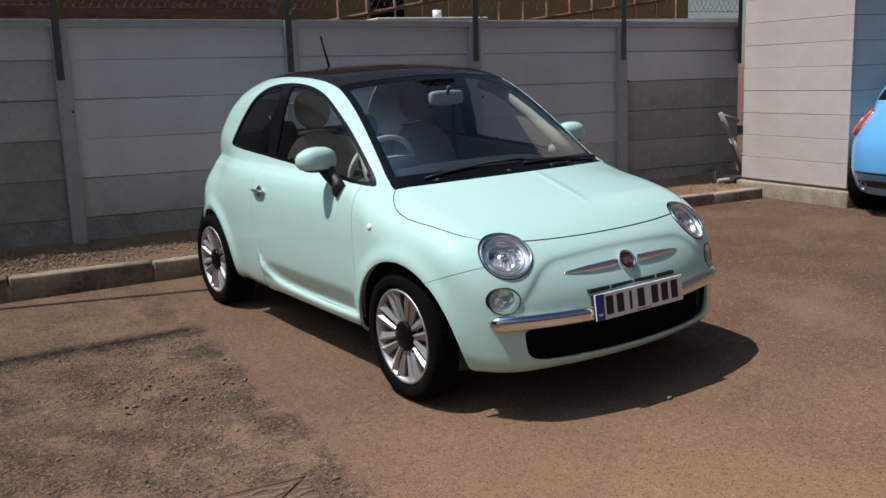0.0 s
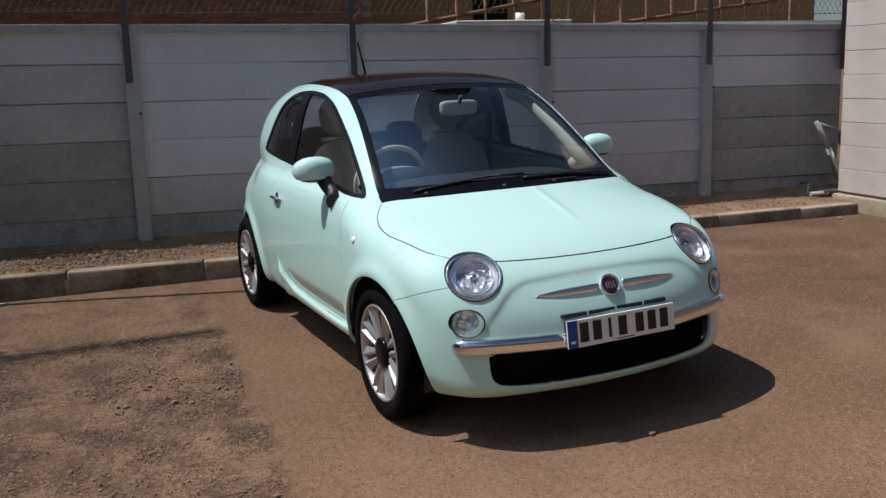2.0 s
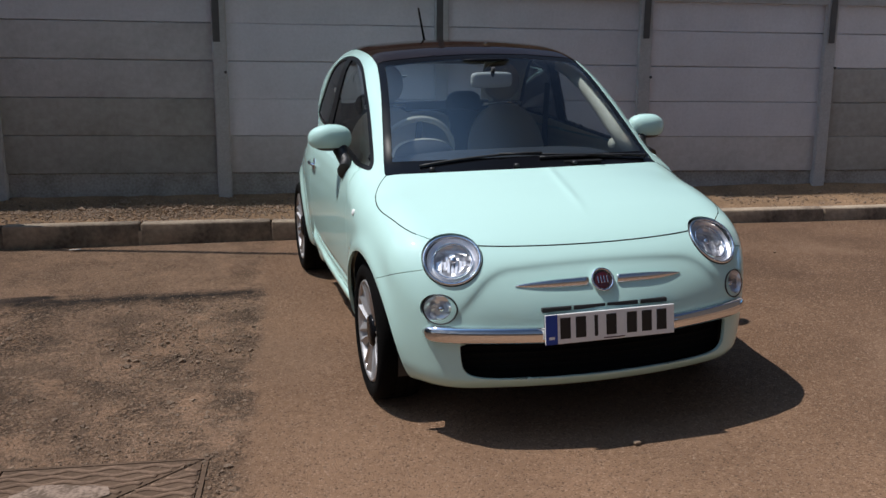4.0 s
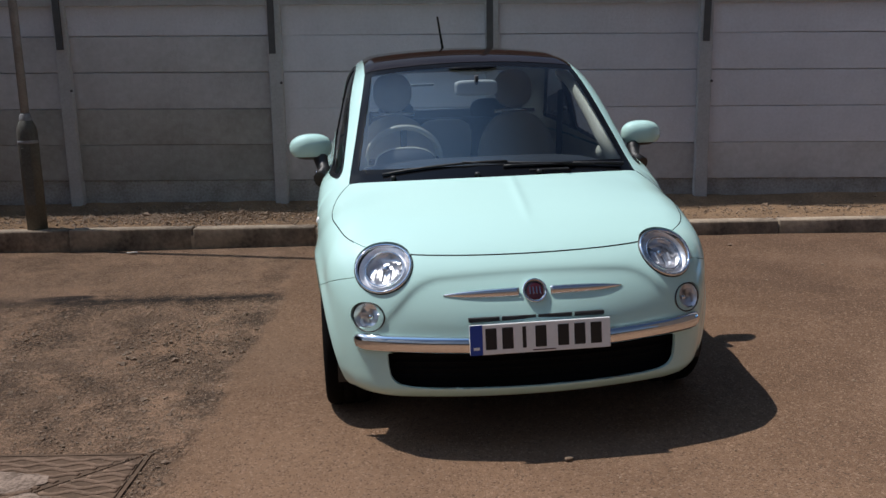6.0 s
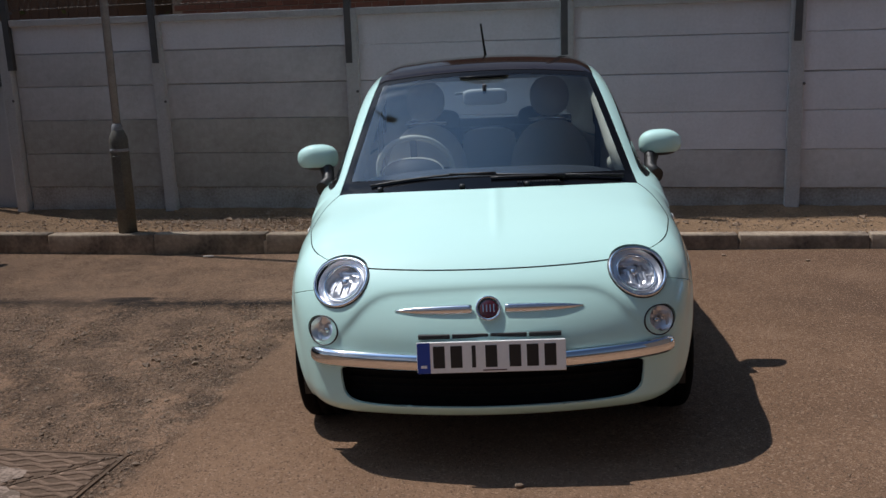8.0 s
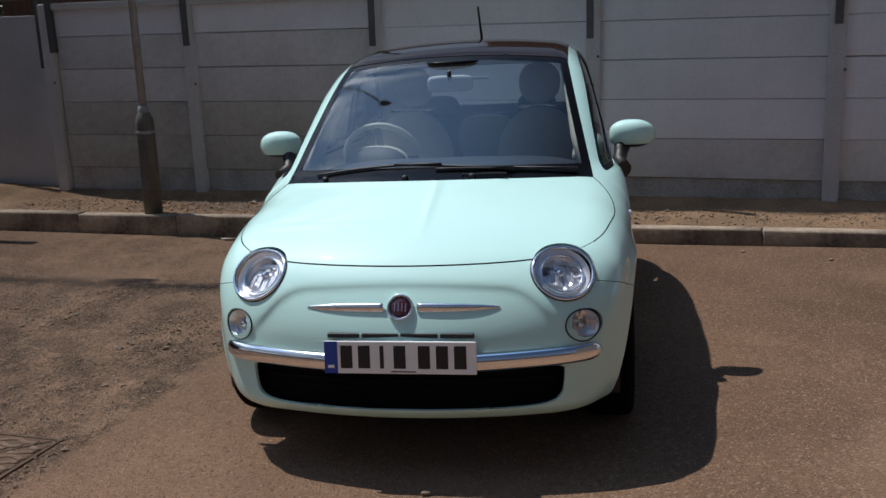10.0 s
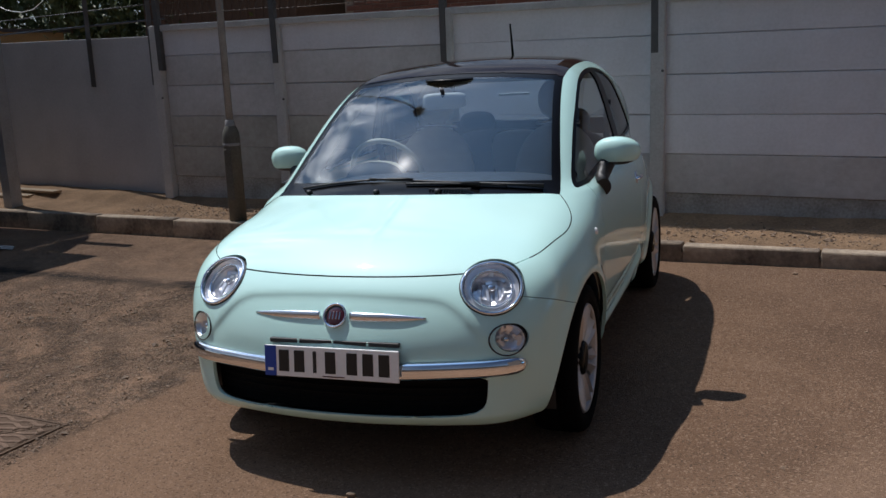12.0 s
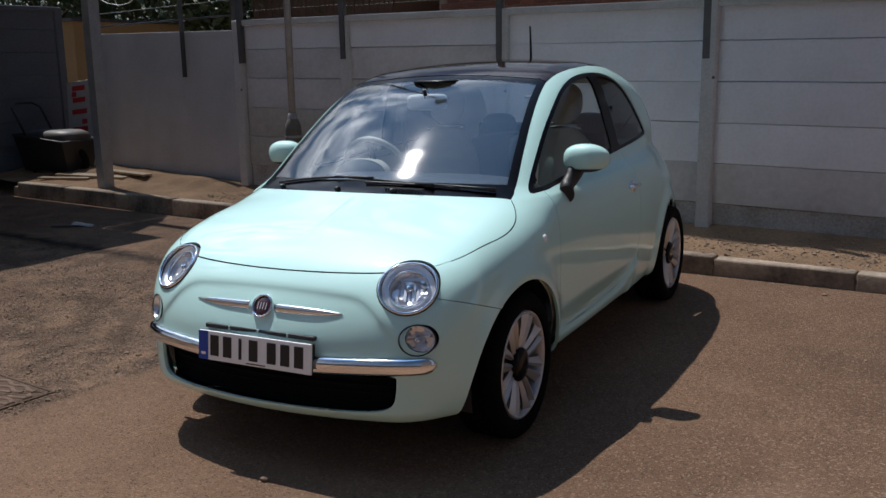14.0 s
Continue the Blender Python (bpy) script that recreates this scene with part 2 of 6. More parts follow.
def tube(points, radius, n=10, caps=True, flat=None):
    """A tube along points; radius may be a list. flat: squash factor across the up direction."""
    bm = bmesh.new()
    pts = [Vector(p) for p in points]
    rad = radius if isinstance(radius, (list, tuple)) else [radius] * len(pts)
    rings = []
    for i, p in enumerate(pts):
        d = (pts[min(i + 1, len(pts) - 1)] - pts[max(i - 1, 0)]).normalized()
        up = Vector((0, 0, 1)) if abs(d.z) < 0.9 else Vector((0, 1, 0))
        a = d.cross(up).normalized()
        b = a.cross(d).normalized() * (flat or 1)
        rings.append([bm.verts.new(p + rad[i] * (math.cos(2 * math.pi * k / n) * a + math.sin(2 * math.pi * k / n) * b)) for k in range(n)])
    for a, b in zip(rings, rings[1:]):
        for k in range(n):
            f = bm.faces.new((a[k], a[(k + 1) % n], b[(k + 1) % n], b[k]))
            f.smooth = True
    if caps:
        bm.faces.new(rings[0]), bm.faces.new(rings[-1])
    bmesh.ops.recalc_face_normals(bm, faces=bm.faces[:])
    return bm


def ball(rx, ry, rz, centre=(0, 0, 0), power=2.0, u=28, v=18):
    """A rounded solid, from round (power 2) to boxy (power 4 and more)."""
    bm = bmesh.new()
    bmesh.ops.create_uvsphere(bm, u_segments=u, v_segments=v, radius=1)
    for w in bm.verts:
        c = w.co.copy()
        k = (abs(c.x) ** power + abs(c.y) ** power + abs(c.z) ** power) ** (-1 / power)
        w.co = Vector((c.x * k * rx, c.y * k * ry, c.z * k * rz)) + Vector(centre)
    for f in bm.faces:
        f.smooth = True
    return bm


def curve(xs, ys):
    """A smooth function through points, without overshoot."""
    xs, ys = np.array(xs, float), np.array(ys, float)
    h, d = np.diff(xs), np.diff(ys) / np.diff(xs)
    m = np.zeros_like(ys)
    for i in range(1, len(xs) - 1):
        m[i] = 0 if d[i - 1] * d[i] <= 0 else 2 * d[i - 1] * d[i] / (d[i - 1] + d[i])
    m[0], m[-1] = d[0], d[-1]

    q = np.linspace(xs[0], xs[-1], 16001)
    i = np.clip(np.searchsorted(xs, q) - 1, 0, len(h) - 1)
    t = (q - xs[i]) / h[i]
    inside = (2 * t**3 - 3 * t**2 + 1) * ys[i] + (t**3 - 2 * t**2 + t) * h[i] * m[i] + (3 * t**2 - 2 * t**3) * ys[i + 1] + (t**3 - t**2) * h[i] * m[i + 1]
    table_x = np.concatenate([[xs[0] - 9], q, [xs[-1] + 9]])
    table_y = np.concatenate([[ys[0] - 9 * m[0]], inside, [ys[-1] + 9 * m[-1]]])

    def at(v):
        return np.interp(v, table_x, table_y)

    return at

# ---- the setting: tarmac, fence, kerb, verge, building ----
FENCE_M = Matrix.Translation((-1.203, 4.162, 0)) @ pose(0, 0, 0, 0, 0, math.degrees(math.atan2(-0.13053, 0.99144)))
POSTS = (-1.765, 0.015, 1.83, 3.62, 5.33)
BRACKET_FOOT = {-1.765: 1.54, 0.015: 1.48, 1.83: 1.48, 3.62: 1.522, 5.33: 1.489}
rng = random.Random(7)


def ground_z(x, y):
    return 0.004 + 0.0145 * np.clip(x, -2.5, 2.5) + 0.005 * np.clip(y, -2, 3.5)


def tarmac():
    """Brown dusty tarmac: an older stony patch beside a smoother strip, with a seam, damp stains and grit."""
    m = surface("tarmac", (0.250, 0.152, 0.094), (0.195, 0.118, 0.073), rough=0.9, spec=0.1, coarse=1.4, fine=30, amount=0.45, spread=(0.40, 0.60))
    nt = m.node_tree
    N, L = nt.nodes.new, nt.links.new
    bsdf = nt.nodes["Principled BSDF"]
    smooth_col = bsdf.inputs["Base Color"].links[0].from_socket
    coord = N("ShaderNodeTexCoord").outputs["Object"]

    def noise_of(scale, detail=5, rough=0.55, vec=coord):
        n = N("ShaderNodeTexNoise")
        n.inputs["Scale"].default_value, n.inputs["Detail"].default_value, n.inputs["Roughness"].default_value = scale, detail, rough
        L(vec, n.inputs["Vector"])
        return n.outputs[0]

    def ranged(sock, a, b, c=0.0, d=1.0):
        r = N("ShaderNodeMapRange")
        for i, v in zip((1, 2, 3, 4), (a, b, c, d)):
            r.inputs[i].default_value = v
        L(sock, r.inputs[0])
        return r.outputs[0]

    def calc(op, a, b):
        c = N("ShaderNodeMath")
        c.operation = op
        for i, v in enumerate((a, b)):
            if isinstance(v, (int, float)):
                c.inputs[i].default_value = v
            else:
                L(v, c.inputs[i])
        return c.outputs[0]

    def mixed(f, a, b):
        x = N("ShaderNodeMix")
        x.data_type = "RGBA"
        for i, v in zip((0, 6, 7), (f, a, b)):
            if isinstance(v, tuple):
                x.inputs[i].default_value = (*v, 1)
            elif isinstance(v, float):
                x.inputs[i].default_value = v
            else:
                L(v, x.inputs[i])
        return x.outputs[2]

    sep = N("ShaderNodeSeparateXYZ")
    L(coord, sep.inputs[0])
    px, py = sep.outputs[0], sep.outputs[1]
    # the seam runs beside the car; the older patch lies to its right-hand side
    wander = calc("MULTIPLY", calc("SUBTRACT", noise_of(2.6, 4), 0.5), 0.34)
    edge = calc("ADD", calc("ADD", px, wander), calc("MULTIPLY", py, -0.11))
    patch_x = ranged(edge, -1.31, -1.24, 1.0, 0.0)
    patch_y = ranged(calc("ADD", py, calc("ADD", calc("MULTIPLY", px, 0.10), wander)), 1.62, 1.86, 1.0, 0.55)
    patch = calc("MULTIPLY", patch_x, patch_y)
    stony = mixed(ranged(noise_of(55, 6, 0.7), 0.34, 0.68), (0.105, 0.068, 0.045), (0.42, 0.265, 0.172))
    dusty = mixed(ranged(noise_of(1.7, 6, 0.65), 0.50, 0.59), stony, (0.335, 0.207, 0.131))
    dusty = mixed(ranged(noise_of(9, 8, 0.75), 0.50, 0.62, 0.0, 0.55), dusty, (0.115, 0.076, 0.052))
    dusty = mixed(ranged(noise_of(17, 8, 0.75), 0.55, 0.70, 0.0, 0.7), dusty, (0.34, 0.225, 0.152))
    crumb = N("ShaderNodeTexVoronoi")
    crumb.inputs["Scale"].default_value = 42
    L(coord, crumb.inputs["Vector"])
    clumps = calc("MULTIPLY", ranged(crumb.outputs["Distance"], 0.30, 0.62), ranged(noise_of(3.6, 5, 0.6), 0.46, 0.60, 0.0, 0.75))
    dusty = mixed(clumps, dusty, (0.075, 0.05, 0.035))
    dark = mixed(ranged(noise_of(2.3, 6, 0.6), 0.54, 0.63), dusty, (0.15, 0.098, 0.066))
    worn = calc("MULTIPLY", ranged(calc("ABSOLUTE", calc("ADD", edge, 1.36), 0.0), 0.02, 0.16, 0.85, 0.0), ranged(noise_of(4.5, 6, 0.65), 0.44, 0.58))
    dark = mixed(worn, dark, (0.085, 0.058, 0.040))
    hollow = calc("MULTIPLY", ranged(noise_of(1.9, 7, 0.7), 0.545, 0.60, 0.0, 0.8), ranged(noise_of(24, 6, 0.7), 0.36, 0.56))
    dark = mixed(hollow, dark, (0.075, 0.053, 0.039))
    col = mixed(patch, smooth_col, dark)
    # a broad area of darker tarmac on the far side of the car
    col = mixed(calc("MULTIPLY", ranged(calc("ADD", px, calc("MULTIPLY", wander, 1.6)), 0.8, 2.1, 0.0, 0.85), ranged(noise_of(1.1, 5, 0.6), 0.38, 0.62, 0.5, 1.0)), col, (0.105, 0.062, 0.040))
    apron = calc("MULTIPLY", ranged(calc("ADD", py, calc("MULTIPLY", wander, 1.5)), -1.3, -0.05, 0.6, 0.0), ranged(px, -0.9, 0.35, 1.0, 0.0))
    apron = calc("MULTIPLY", apron, ranged(patch, 0.0, 1.0, 1.0, 0.25))
    col = mixed(calc("MULTIPLY", apron, ranged(noise_of(2.0, 5, 0.6), 0.30, 0.55, 0.35, 1.0)), col, (0.40, 0.245, 0.152))
    # fine grit over both
    vor = N("ShaderNodeTexVoronoi")
    vor.inputs["Scale"].default_value = 150
    L(coord, vor.inputs["Vector"])
    chips = N("ShaderNodeSeparateColor")
    L(vor.outputs["Color"], chips.inputs[0])
    col = mixed(ranged(chips.outputs[0], 0.80, 1.0, 0.0, 0.7), col, (0.40, 0.27, 0.185))
    col = mixed(ranged(chips.outputs[1], 0.78, 1.0, 0.0, 0.6), col, (0.045, 0.033, 0.026))
    # the dark seam across the patch, and a damp spot
    line = calc("ABSOLUTE", calc("SUBTRACT", calc("ADD", py, calc("MULTIPLY", wander, 0.3)), calc("ADD", 1.66, calc("MULTIPLY", px, -0.12))), 0.0)
    line = calc("ADD", line, calc("MULTIPLY", calc("SUBTRACT", noise_of(11, 8, 0.75), 0.5), 0.34))
    seam = calc("MULTIPLY", ranged(line, 0.0, 0.15, 1.0, 0.0), ranged(px, -1.15, -1.05, 1.0, 0.0))
    seam = calc("MULTIPLY", seam, ranged(noise_of(3.1, 4), 0.16, 0.36))
    col = mixed(seam, col, (0.030, 0.024, 0.020))
    dx, dy = calc("SUBTRACT", px, -2.48), calc("MULTIPLY", calc("SUBTRACT", py, 2.05), 3.4)
    spot = calc("ADD", calc("ADD", calc("MULTIPLY", dx, dx), calc("MULTIPLY", dy, dy)), calc("MULTIPLY", wander, 0.12))
    col = mixed(ranged(spot, 0.02, 0.06, 0.95, 0.0), col, (0.014, 0.013, 0.014))
    # broad oil-dark and dusty clouds
    col = mixed(ranged(noise_of(0.55, 4), 0.52, 0.72, 0.0, 0.28), col, (0.10, 0.064, 0.044))
    col = mixed(ranged(noise_of(0.8, 5, 0.5), 0.56, 0.74, 0.0, 0.4), col, (0.30, 0.195, 0.13))
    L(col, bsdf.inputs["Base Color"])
    h = calc("ADD", calc("MULTIPLY", noise_of(140, 4, 0.7), 0.6), calc("MULTIPLY", ranged(vor.outputs["Distance"], 0.0, 0.6, 1.0, 0.0), 0.5))
    h = calc("ADD", h, calc("MULTIPLY", calc("ADD", calc("MULTIPLY", noise_of(22, 8, 0.72), 2.4), calc("MULTIPLY", clumps, -1.6)), patch))
    b = N("ShaderNodeBump")
    b.inputs["Strength"].default_value, b.inputs["Distance"].default_value = 1.0, 0.009
    L(h, b.inputs["Height"])
    L(b.outputs[0], bsdf.inputs["Normal"])
    return m


gx = np.unique(np.concatenate([np.linspace(-300, -12, 12), np.linspace(-12, -5, 28), np.linspace(-5, 3.5, 190), np.linspace(3.5, 12, 34), np.linspace(12, 300, 12)]))
gy = np.unique(np.concatenate([np.linspace(-300, -9, 12), np.linspace(-9, -2.5, 30), np.linspace(-2.5, 3.3, 130), np.linspace(3.3, 9, 20), np.linspace(9, 300, 12)]))
XX, YY = np.meshgrid(gx, gy)
ZZ = ground_z(XX, YY)
near_lot = (np.abs(XX) < 9) & (YY < 3.2) & (YY > -6)
bumps = np.array([noise.noise((x * 1.3, y * 1.3, 0.3)) * 0.006 + noise.noise((x * 6, y * 6, 4.1)) * 0.0022 for x, y in zip(XX.ravel(), YY.ravel())]).reshape(XX.shape)
rough_part = ((XX - 0.11 * YY) < -1.28) & (YY < 1.8)
ZZ = ZZ + np.where(near_lot, bumps * np.where(rough_part, 1.5, 0.5), 0) - np.where(rough_part & near_lot, 0.006, 0)
wheels_at = np.minimum(np.hypot(np.abs(XX) - 0.70, YY), np.hypot(np.abs(XX) - 0.70, YY - 2.3))
ZZ = np.where(wheels_at < 0.25, ground_z(XX, YY), ZZ)
nxg = len(gx)
gq = [(j * nxg + i, j * nxg + i + 1, (j + 1) * nxg + i + 1, (j + 1) * nxg + i) for j in range(len(gy) - 1) for i in range(nxg - 1)]
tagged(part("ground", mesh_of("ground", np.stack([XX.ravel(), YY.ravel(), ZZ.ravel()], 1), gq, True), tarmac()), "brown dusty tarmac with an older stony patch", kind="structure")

# concrete panel fence
DIRTY = surface("stained_panel", (0.48, 0.475, 0.485), (0.34, 0.33, 0.325), rough=0.83, coarse=1.8, fine=25, amount=0.3, bump=0.004, bump_scale=55, random=0.07)
GRIMY_SHADED = surface("grimy_shaded_panel", (0.42, 0.41, 0.395), (0.26, 0.25, 0.225), rough=0.86, coarse=1.6, fine=22, amount=0.3, bump=0.004, bump_scale=55, random=0.06)
FOOT = surface("dirty_concrete", (0.47, 0.455, 0.45), (0.25, 0.235, 0.215), rough=0.95, coarse=5, fine=50, bump=0.006, bump_scale=60)


def level(s):
    return -0.011 * s


fence = part("wall_north", box_bm(-3.25, 6.98, 0.052, 0.085, 0.0, 1.90), CONCRETE_PANEL, None, "painted grey concrete panel fence", FENCE_M)
tagged(fence, kind="structure")
BOUNDS = (0.10, 0.41, 0.72, 1.025, 1.33, 1.63, 1.885)
ends = (-3.25,) + POSTS + (6.98,)
for a, b in zip(ends, ends[1:]):
    for k, (z0, z1) in enumerate(zip(BOUNDS, BOUNDS[1:])):
        mid_s, half = (a + b) / 2, (b - a) / 2 - 0.045
        gap = rng.uniform(0.0008, 0.0036)
        bm = box_bm(-half, half, -0.022, 0.022, -(z1 - z0) / 2 + gap, (z1 - z0) / 2 - gap, 0.004, 1)
        off = rng.uniform(-0.0035, 0.0035) + (0.018 if k == 0 else 0)
        m = pose(mid_s, 0.028 + off, (z0 + z1) / 2 + level(mid_s), rng.uniform(-0.5, 0.5), rng.uniform(-0.12, 0.12) + 0.63, rng.uniform(-0.25, 0.25))
        # east end bay: its stains and the building corner's shade share the grimy colour
        part("panel", bm, FOOT if k == 0 else (GRIMY_SHADED if (a < -0.1 and k < 3) or (a > 5 and k < 4) else DIRTY if (a < -0.1 and k < 5) or k < 2 else CONCRETE_PANEL), fence, "", m)
    part("coping", box_bm(-half, half, -0.045, 0.075, 0, 0.062, 0.008, 2), CONCRETE_POST, fence, "grey concrete coping", pose((a + b) / 2, 0.01, 1.872 + level((a + b) / 2), 0, 0.63, 0))
for s in POSTS + (-3.28,):
    bm = join_bm(box_bm(-0.056, 0.056, -0.045, 0.05, 0.05, 1.93, 0.012, 2))
    part("post", bm, CONCRETE_POST, fence, "grey concrete post", pose(s, 0, level(s), rng.uniform(-0.3, 0.3), rng.uniform(-0.4, 0.4)))
    for z in (1.25 + rng.uniform(-0.1, 0.1),):
        part("bolt", ball(0.012, 0.012, 0.012, (0, 0, 0), 2, 10, 6), BRACKET, fence, "", pose(s + 0.05, -0.047, z))

# kerb stones
kerb = part("kerb", box_bm(-6.5, 6.45, -0.86, -0.75, -0.05, 0.10), KERB, None, "weathered concrete kerb", FENCE_M)
tagged(kerb, kind="structure")
KERB_JOINTS = (-6.4, -5.42, -4.45, -3.48, -2.49, -1.516, -0.54, 0.42, 1.32, 2.215, 3.115, 4.01, 4.91, 5.80, 6.45)
for a, b in zip(KERB_JOINTS, KERB_JOINTS[1:]):
    half = (b - a) / 2 - 0.005
    stone = box_bm(-half, half, -0.062, 0.062, -0.12, 0.077, 0.013, 3)
    for v in stone.verts:
        v.co += 0.004 * noise.noise_vector(v.co * 9 + Vector((a * 3, 0, 0)))
    part("kerb_stone", stone, KERB, kerb, "", pose((a + b) / 2, -0.806 + rng.uniform(-0.005, 0.005), 0.078 + rng.uniform(-0.006, 0.006), 0, rng.uniform(-0.3, 0.3), rng.uniform(-0.3, 0.3)))

# the dirt verge behind the kerb, with stones on it
DIRT = surface("dirt", (0.31, 0.20, 0.12), (0.15, 0.098, 0.06), rough=0.98, spec=0.1, coarse=3, fine=60, bump=0.012, bump_scale=45)
PEBBLE = surface("pebbles", (0.36, 0.25, 0.165), (0.17, 0.115, 0.076), rough=0.9, coarse=25, fine=150)
vs = np.linspace(-7.9, 6.98, 220)
vn = np.linspace(-0.745, 0.75, 20)


def verge_z(s, n):
    return 0.145 + 0.035 * np.clip((n + 0.745) / 0.7, 0, 1) + 0.05 * np.clip((n + 0.22) / 0.22, 0, 1) ** 2 + 0.018 * noise.noise((s * 1.6, n * 3, 1.0)) + 0.010 * noise.noise((s * 7, n * 9, 2.0))


vp = [(s, n, float(verge_z(s, n))) for n in vn for s in vs]
vq = [(j * 220 + i, j * 220 + i + 1, (j + 1) * 220 + i + 1, (j + 1) * 220 + i) for j in range(19) for i in range(219) if vn[j] < -0.0 or vs[i] < -3.2]
tagged(part("ground_verge", mesh_of("ground_verge", vp, vq, True), DIRT, None, "dry brown dirt verge with stones", FENCE_M), kind="structure")


def pebble_field(count, place, size, name, label):
    verts, faces = [], []
    octa = [(1, 0, 0), (0, 1, 0), (-1, 0, 0), (0, -1, 0), (0, 0, 1), (0, 0, -1)]
    tri = [(0, 1, 4), (1, 2, 4), (2, 3, 4), (3, 0, 4), (1, 0, 5), (2, 1, 5), (3, 2, 5), (0, 3, 5)]
    for _ in range(count):
        x, y, z = place()
        r = size * rng.lognormvariate(0, 0.45)
        turn = Euler((rng.uniform(0, 6), rng.uniform(0, 6), rng.uniform(0, 6))).to_matrix()
        base = len(verts)
        for o in octa:
            v = turn @ (Vector(o) * r * rng.uniform(0.7, 1.25))
            verts.append((x + v.x, y + v.y, z + v.z * 0.7 + r * 0.15))
        faces += [tuple(base + k for k in t) for t in tri]
    return part(name, mesh_of(name, verts, faces), PEBBLE, None, label, FENCE_M)


def on_verge():
    s = rng.uniform(-3.4, 6.6) if rng.random() < 0.45 else rng.gauss(-0.55, 0.75)
    n = min(max(rng.gauss(-0.42, 0.17), -0.73), -0.06)
    heap = 0.03 * math.exp(-(((s + 0.35) / 0.5) ** 2) - ((n + 0.35) / 0.16) ** 2)
    return s, n, float(verge_z(s, n)) + heap * rng.random()


tagged(pebble_field(6500, on_verge, 0.0085, "gravel", "loose grey-brown gravel on the verge"), category="gravel", kind="stuff")
lot_inv = FENCE_M.inverted()


def on_lot():
    while True:
        x, y = rng.uniform(-4.2, 2.8), rng.uniform(-1.6, 2.8)
        if rng.random() < (1.0 if x < -1.25 + 0.11 * y else 0.14):
            break
    p = lot_inv @ Vector((x, y, float(ground_z(x, y))))
    return p.x, p.y, p.z - 0.001


tagged(pebble_field(15000, on_lot, 0.0027, "grit", "scattered small stones on the tarmac"), category="grit", kind="stuff")


def on_patch():
    while True:
        x, y = rng.uniform(-4.0, -1.15), rng.uniform(-1.5, 1.75)
        if x < -1.30 + 0.11 * y and noise.noise((x * 1.7, y * 1.7, 6.0)) > rng.uniform(-0.6, 0.35):
            break
    p = lot_inv @ Vector((x, y, float(ground_z(x, y))))
    return p.x, p.y, p.z - 0.007


tagged(pebble_field(7000, on_patch, 0.0058, "loose_aggregate", "loose stone aggregate on the old tarmac patch"), category="gravel", kind="stuff")

# steel uprights and wire mesh over the fence
mesh_fence = thing("wire_fence", FENCE_M, "dark steel angle posts with chain link mesh over the panel fence", "fence")
for s in POSTS + (-3.20, 6.90):
    z0 = BRACKET_FOOT.get(s, 1.485 + level(s))
    upright = join_bm(box_bm(-0.028, 0.028, -0.006, 0.0, 0, 1.35, 0.001, 1), box_bm(0.022, 0.028, 0.0, 0.045, 0, 1.35, 0.001, 1))
    part("upright", upright, BRACKET, mesh_fence, "dark steel angle post", pose(s - 0.01, -0.048, z0, 0.4, rng.uniform(-0.5, 0.5)))
WIRE = surface("rusty_wire", (0.10, 0.085, 0.07), (0.06, 0.045, 0.035), rough=0.7, metal=0.4, coarse=10, fine=80)
for a, b in zip((-3.2,) + POSTS, POSTS + (6.9,)):
    verts, faces = [], []

    def strand(p, q, r=0.0018):
        p, q = Vector(p), Vector(q)
        d = (q - p).normalized()
        u = d.cross(Vector((0, 1, 0))).normalized() * r
        w = Vector((0, r, 0))
        k = len(verts)
        for e in (p, q):
            verts.extend([tuple(e + u), tuple(e + w), tuple(e - u), tuple(e - w)])
        for i in range(4):
            faces.append((k + i, k + (i + 1) % 4, k + 4 + (i + 1) % 4, k + 4 + i))

    lo, hi, step = 2.02 + level((a + b) / 2), 2.62 + level((a + b) / 2), 0.062
    x = a - (hi - lo) * 0.62
    while x < b:
        for sgn in (1, -1):
            x0, x1, z0, z1 = x, x + (hi - lo) * 0.62, (lo if sgn > 0 else hi), (hi if sgn > 0 else lo)
            t0, t1 = max((a - x0) / (x1 - x0), 0), min((b - x0) / (x1 - x0), 1)
            if t1 > t0:
                strand((x0 + (x1 - x0) * t0, 0.0 + 0.004 * sgn, z0 + (z1 - z0) * t0), (x0 + (x1 - x0) * t1, 0.004 * sgn, z0 + (z1 - z0) * t1))
        x += step
    for z in (lo + 0.01, hi):
        strand((a, 0, z), (b, 0, z), 0.0025)
    part("chain_link", mesh_of("chain_link", verts, faces), WIRE, mesh_fence, "rusty chain link mesh")
for s in (1.83, 3.66):
    for k in range(5):
        a = k * 1.3
        part("cable_tie", tube([(s + 0.03 + 0.03 * math.cos(a + t), -0.06 + 0.02 * math.sin(a + t), 1.90 + 0.03 * k + 0.012 * t) for t in np.linspace(0, 3, 8)], 0.004, 6), surface("sisal", (0.35, 0.30, 0.16), (0.25, 0.2, 0.1), rough=0.9) if k == 0 and s < 2 else bpy.data.materials["sisal"], mesh_fence, "frayed tie")

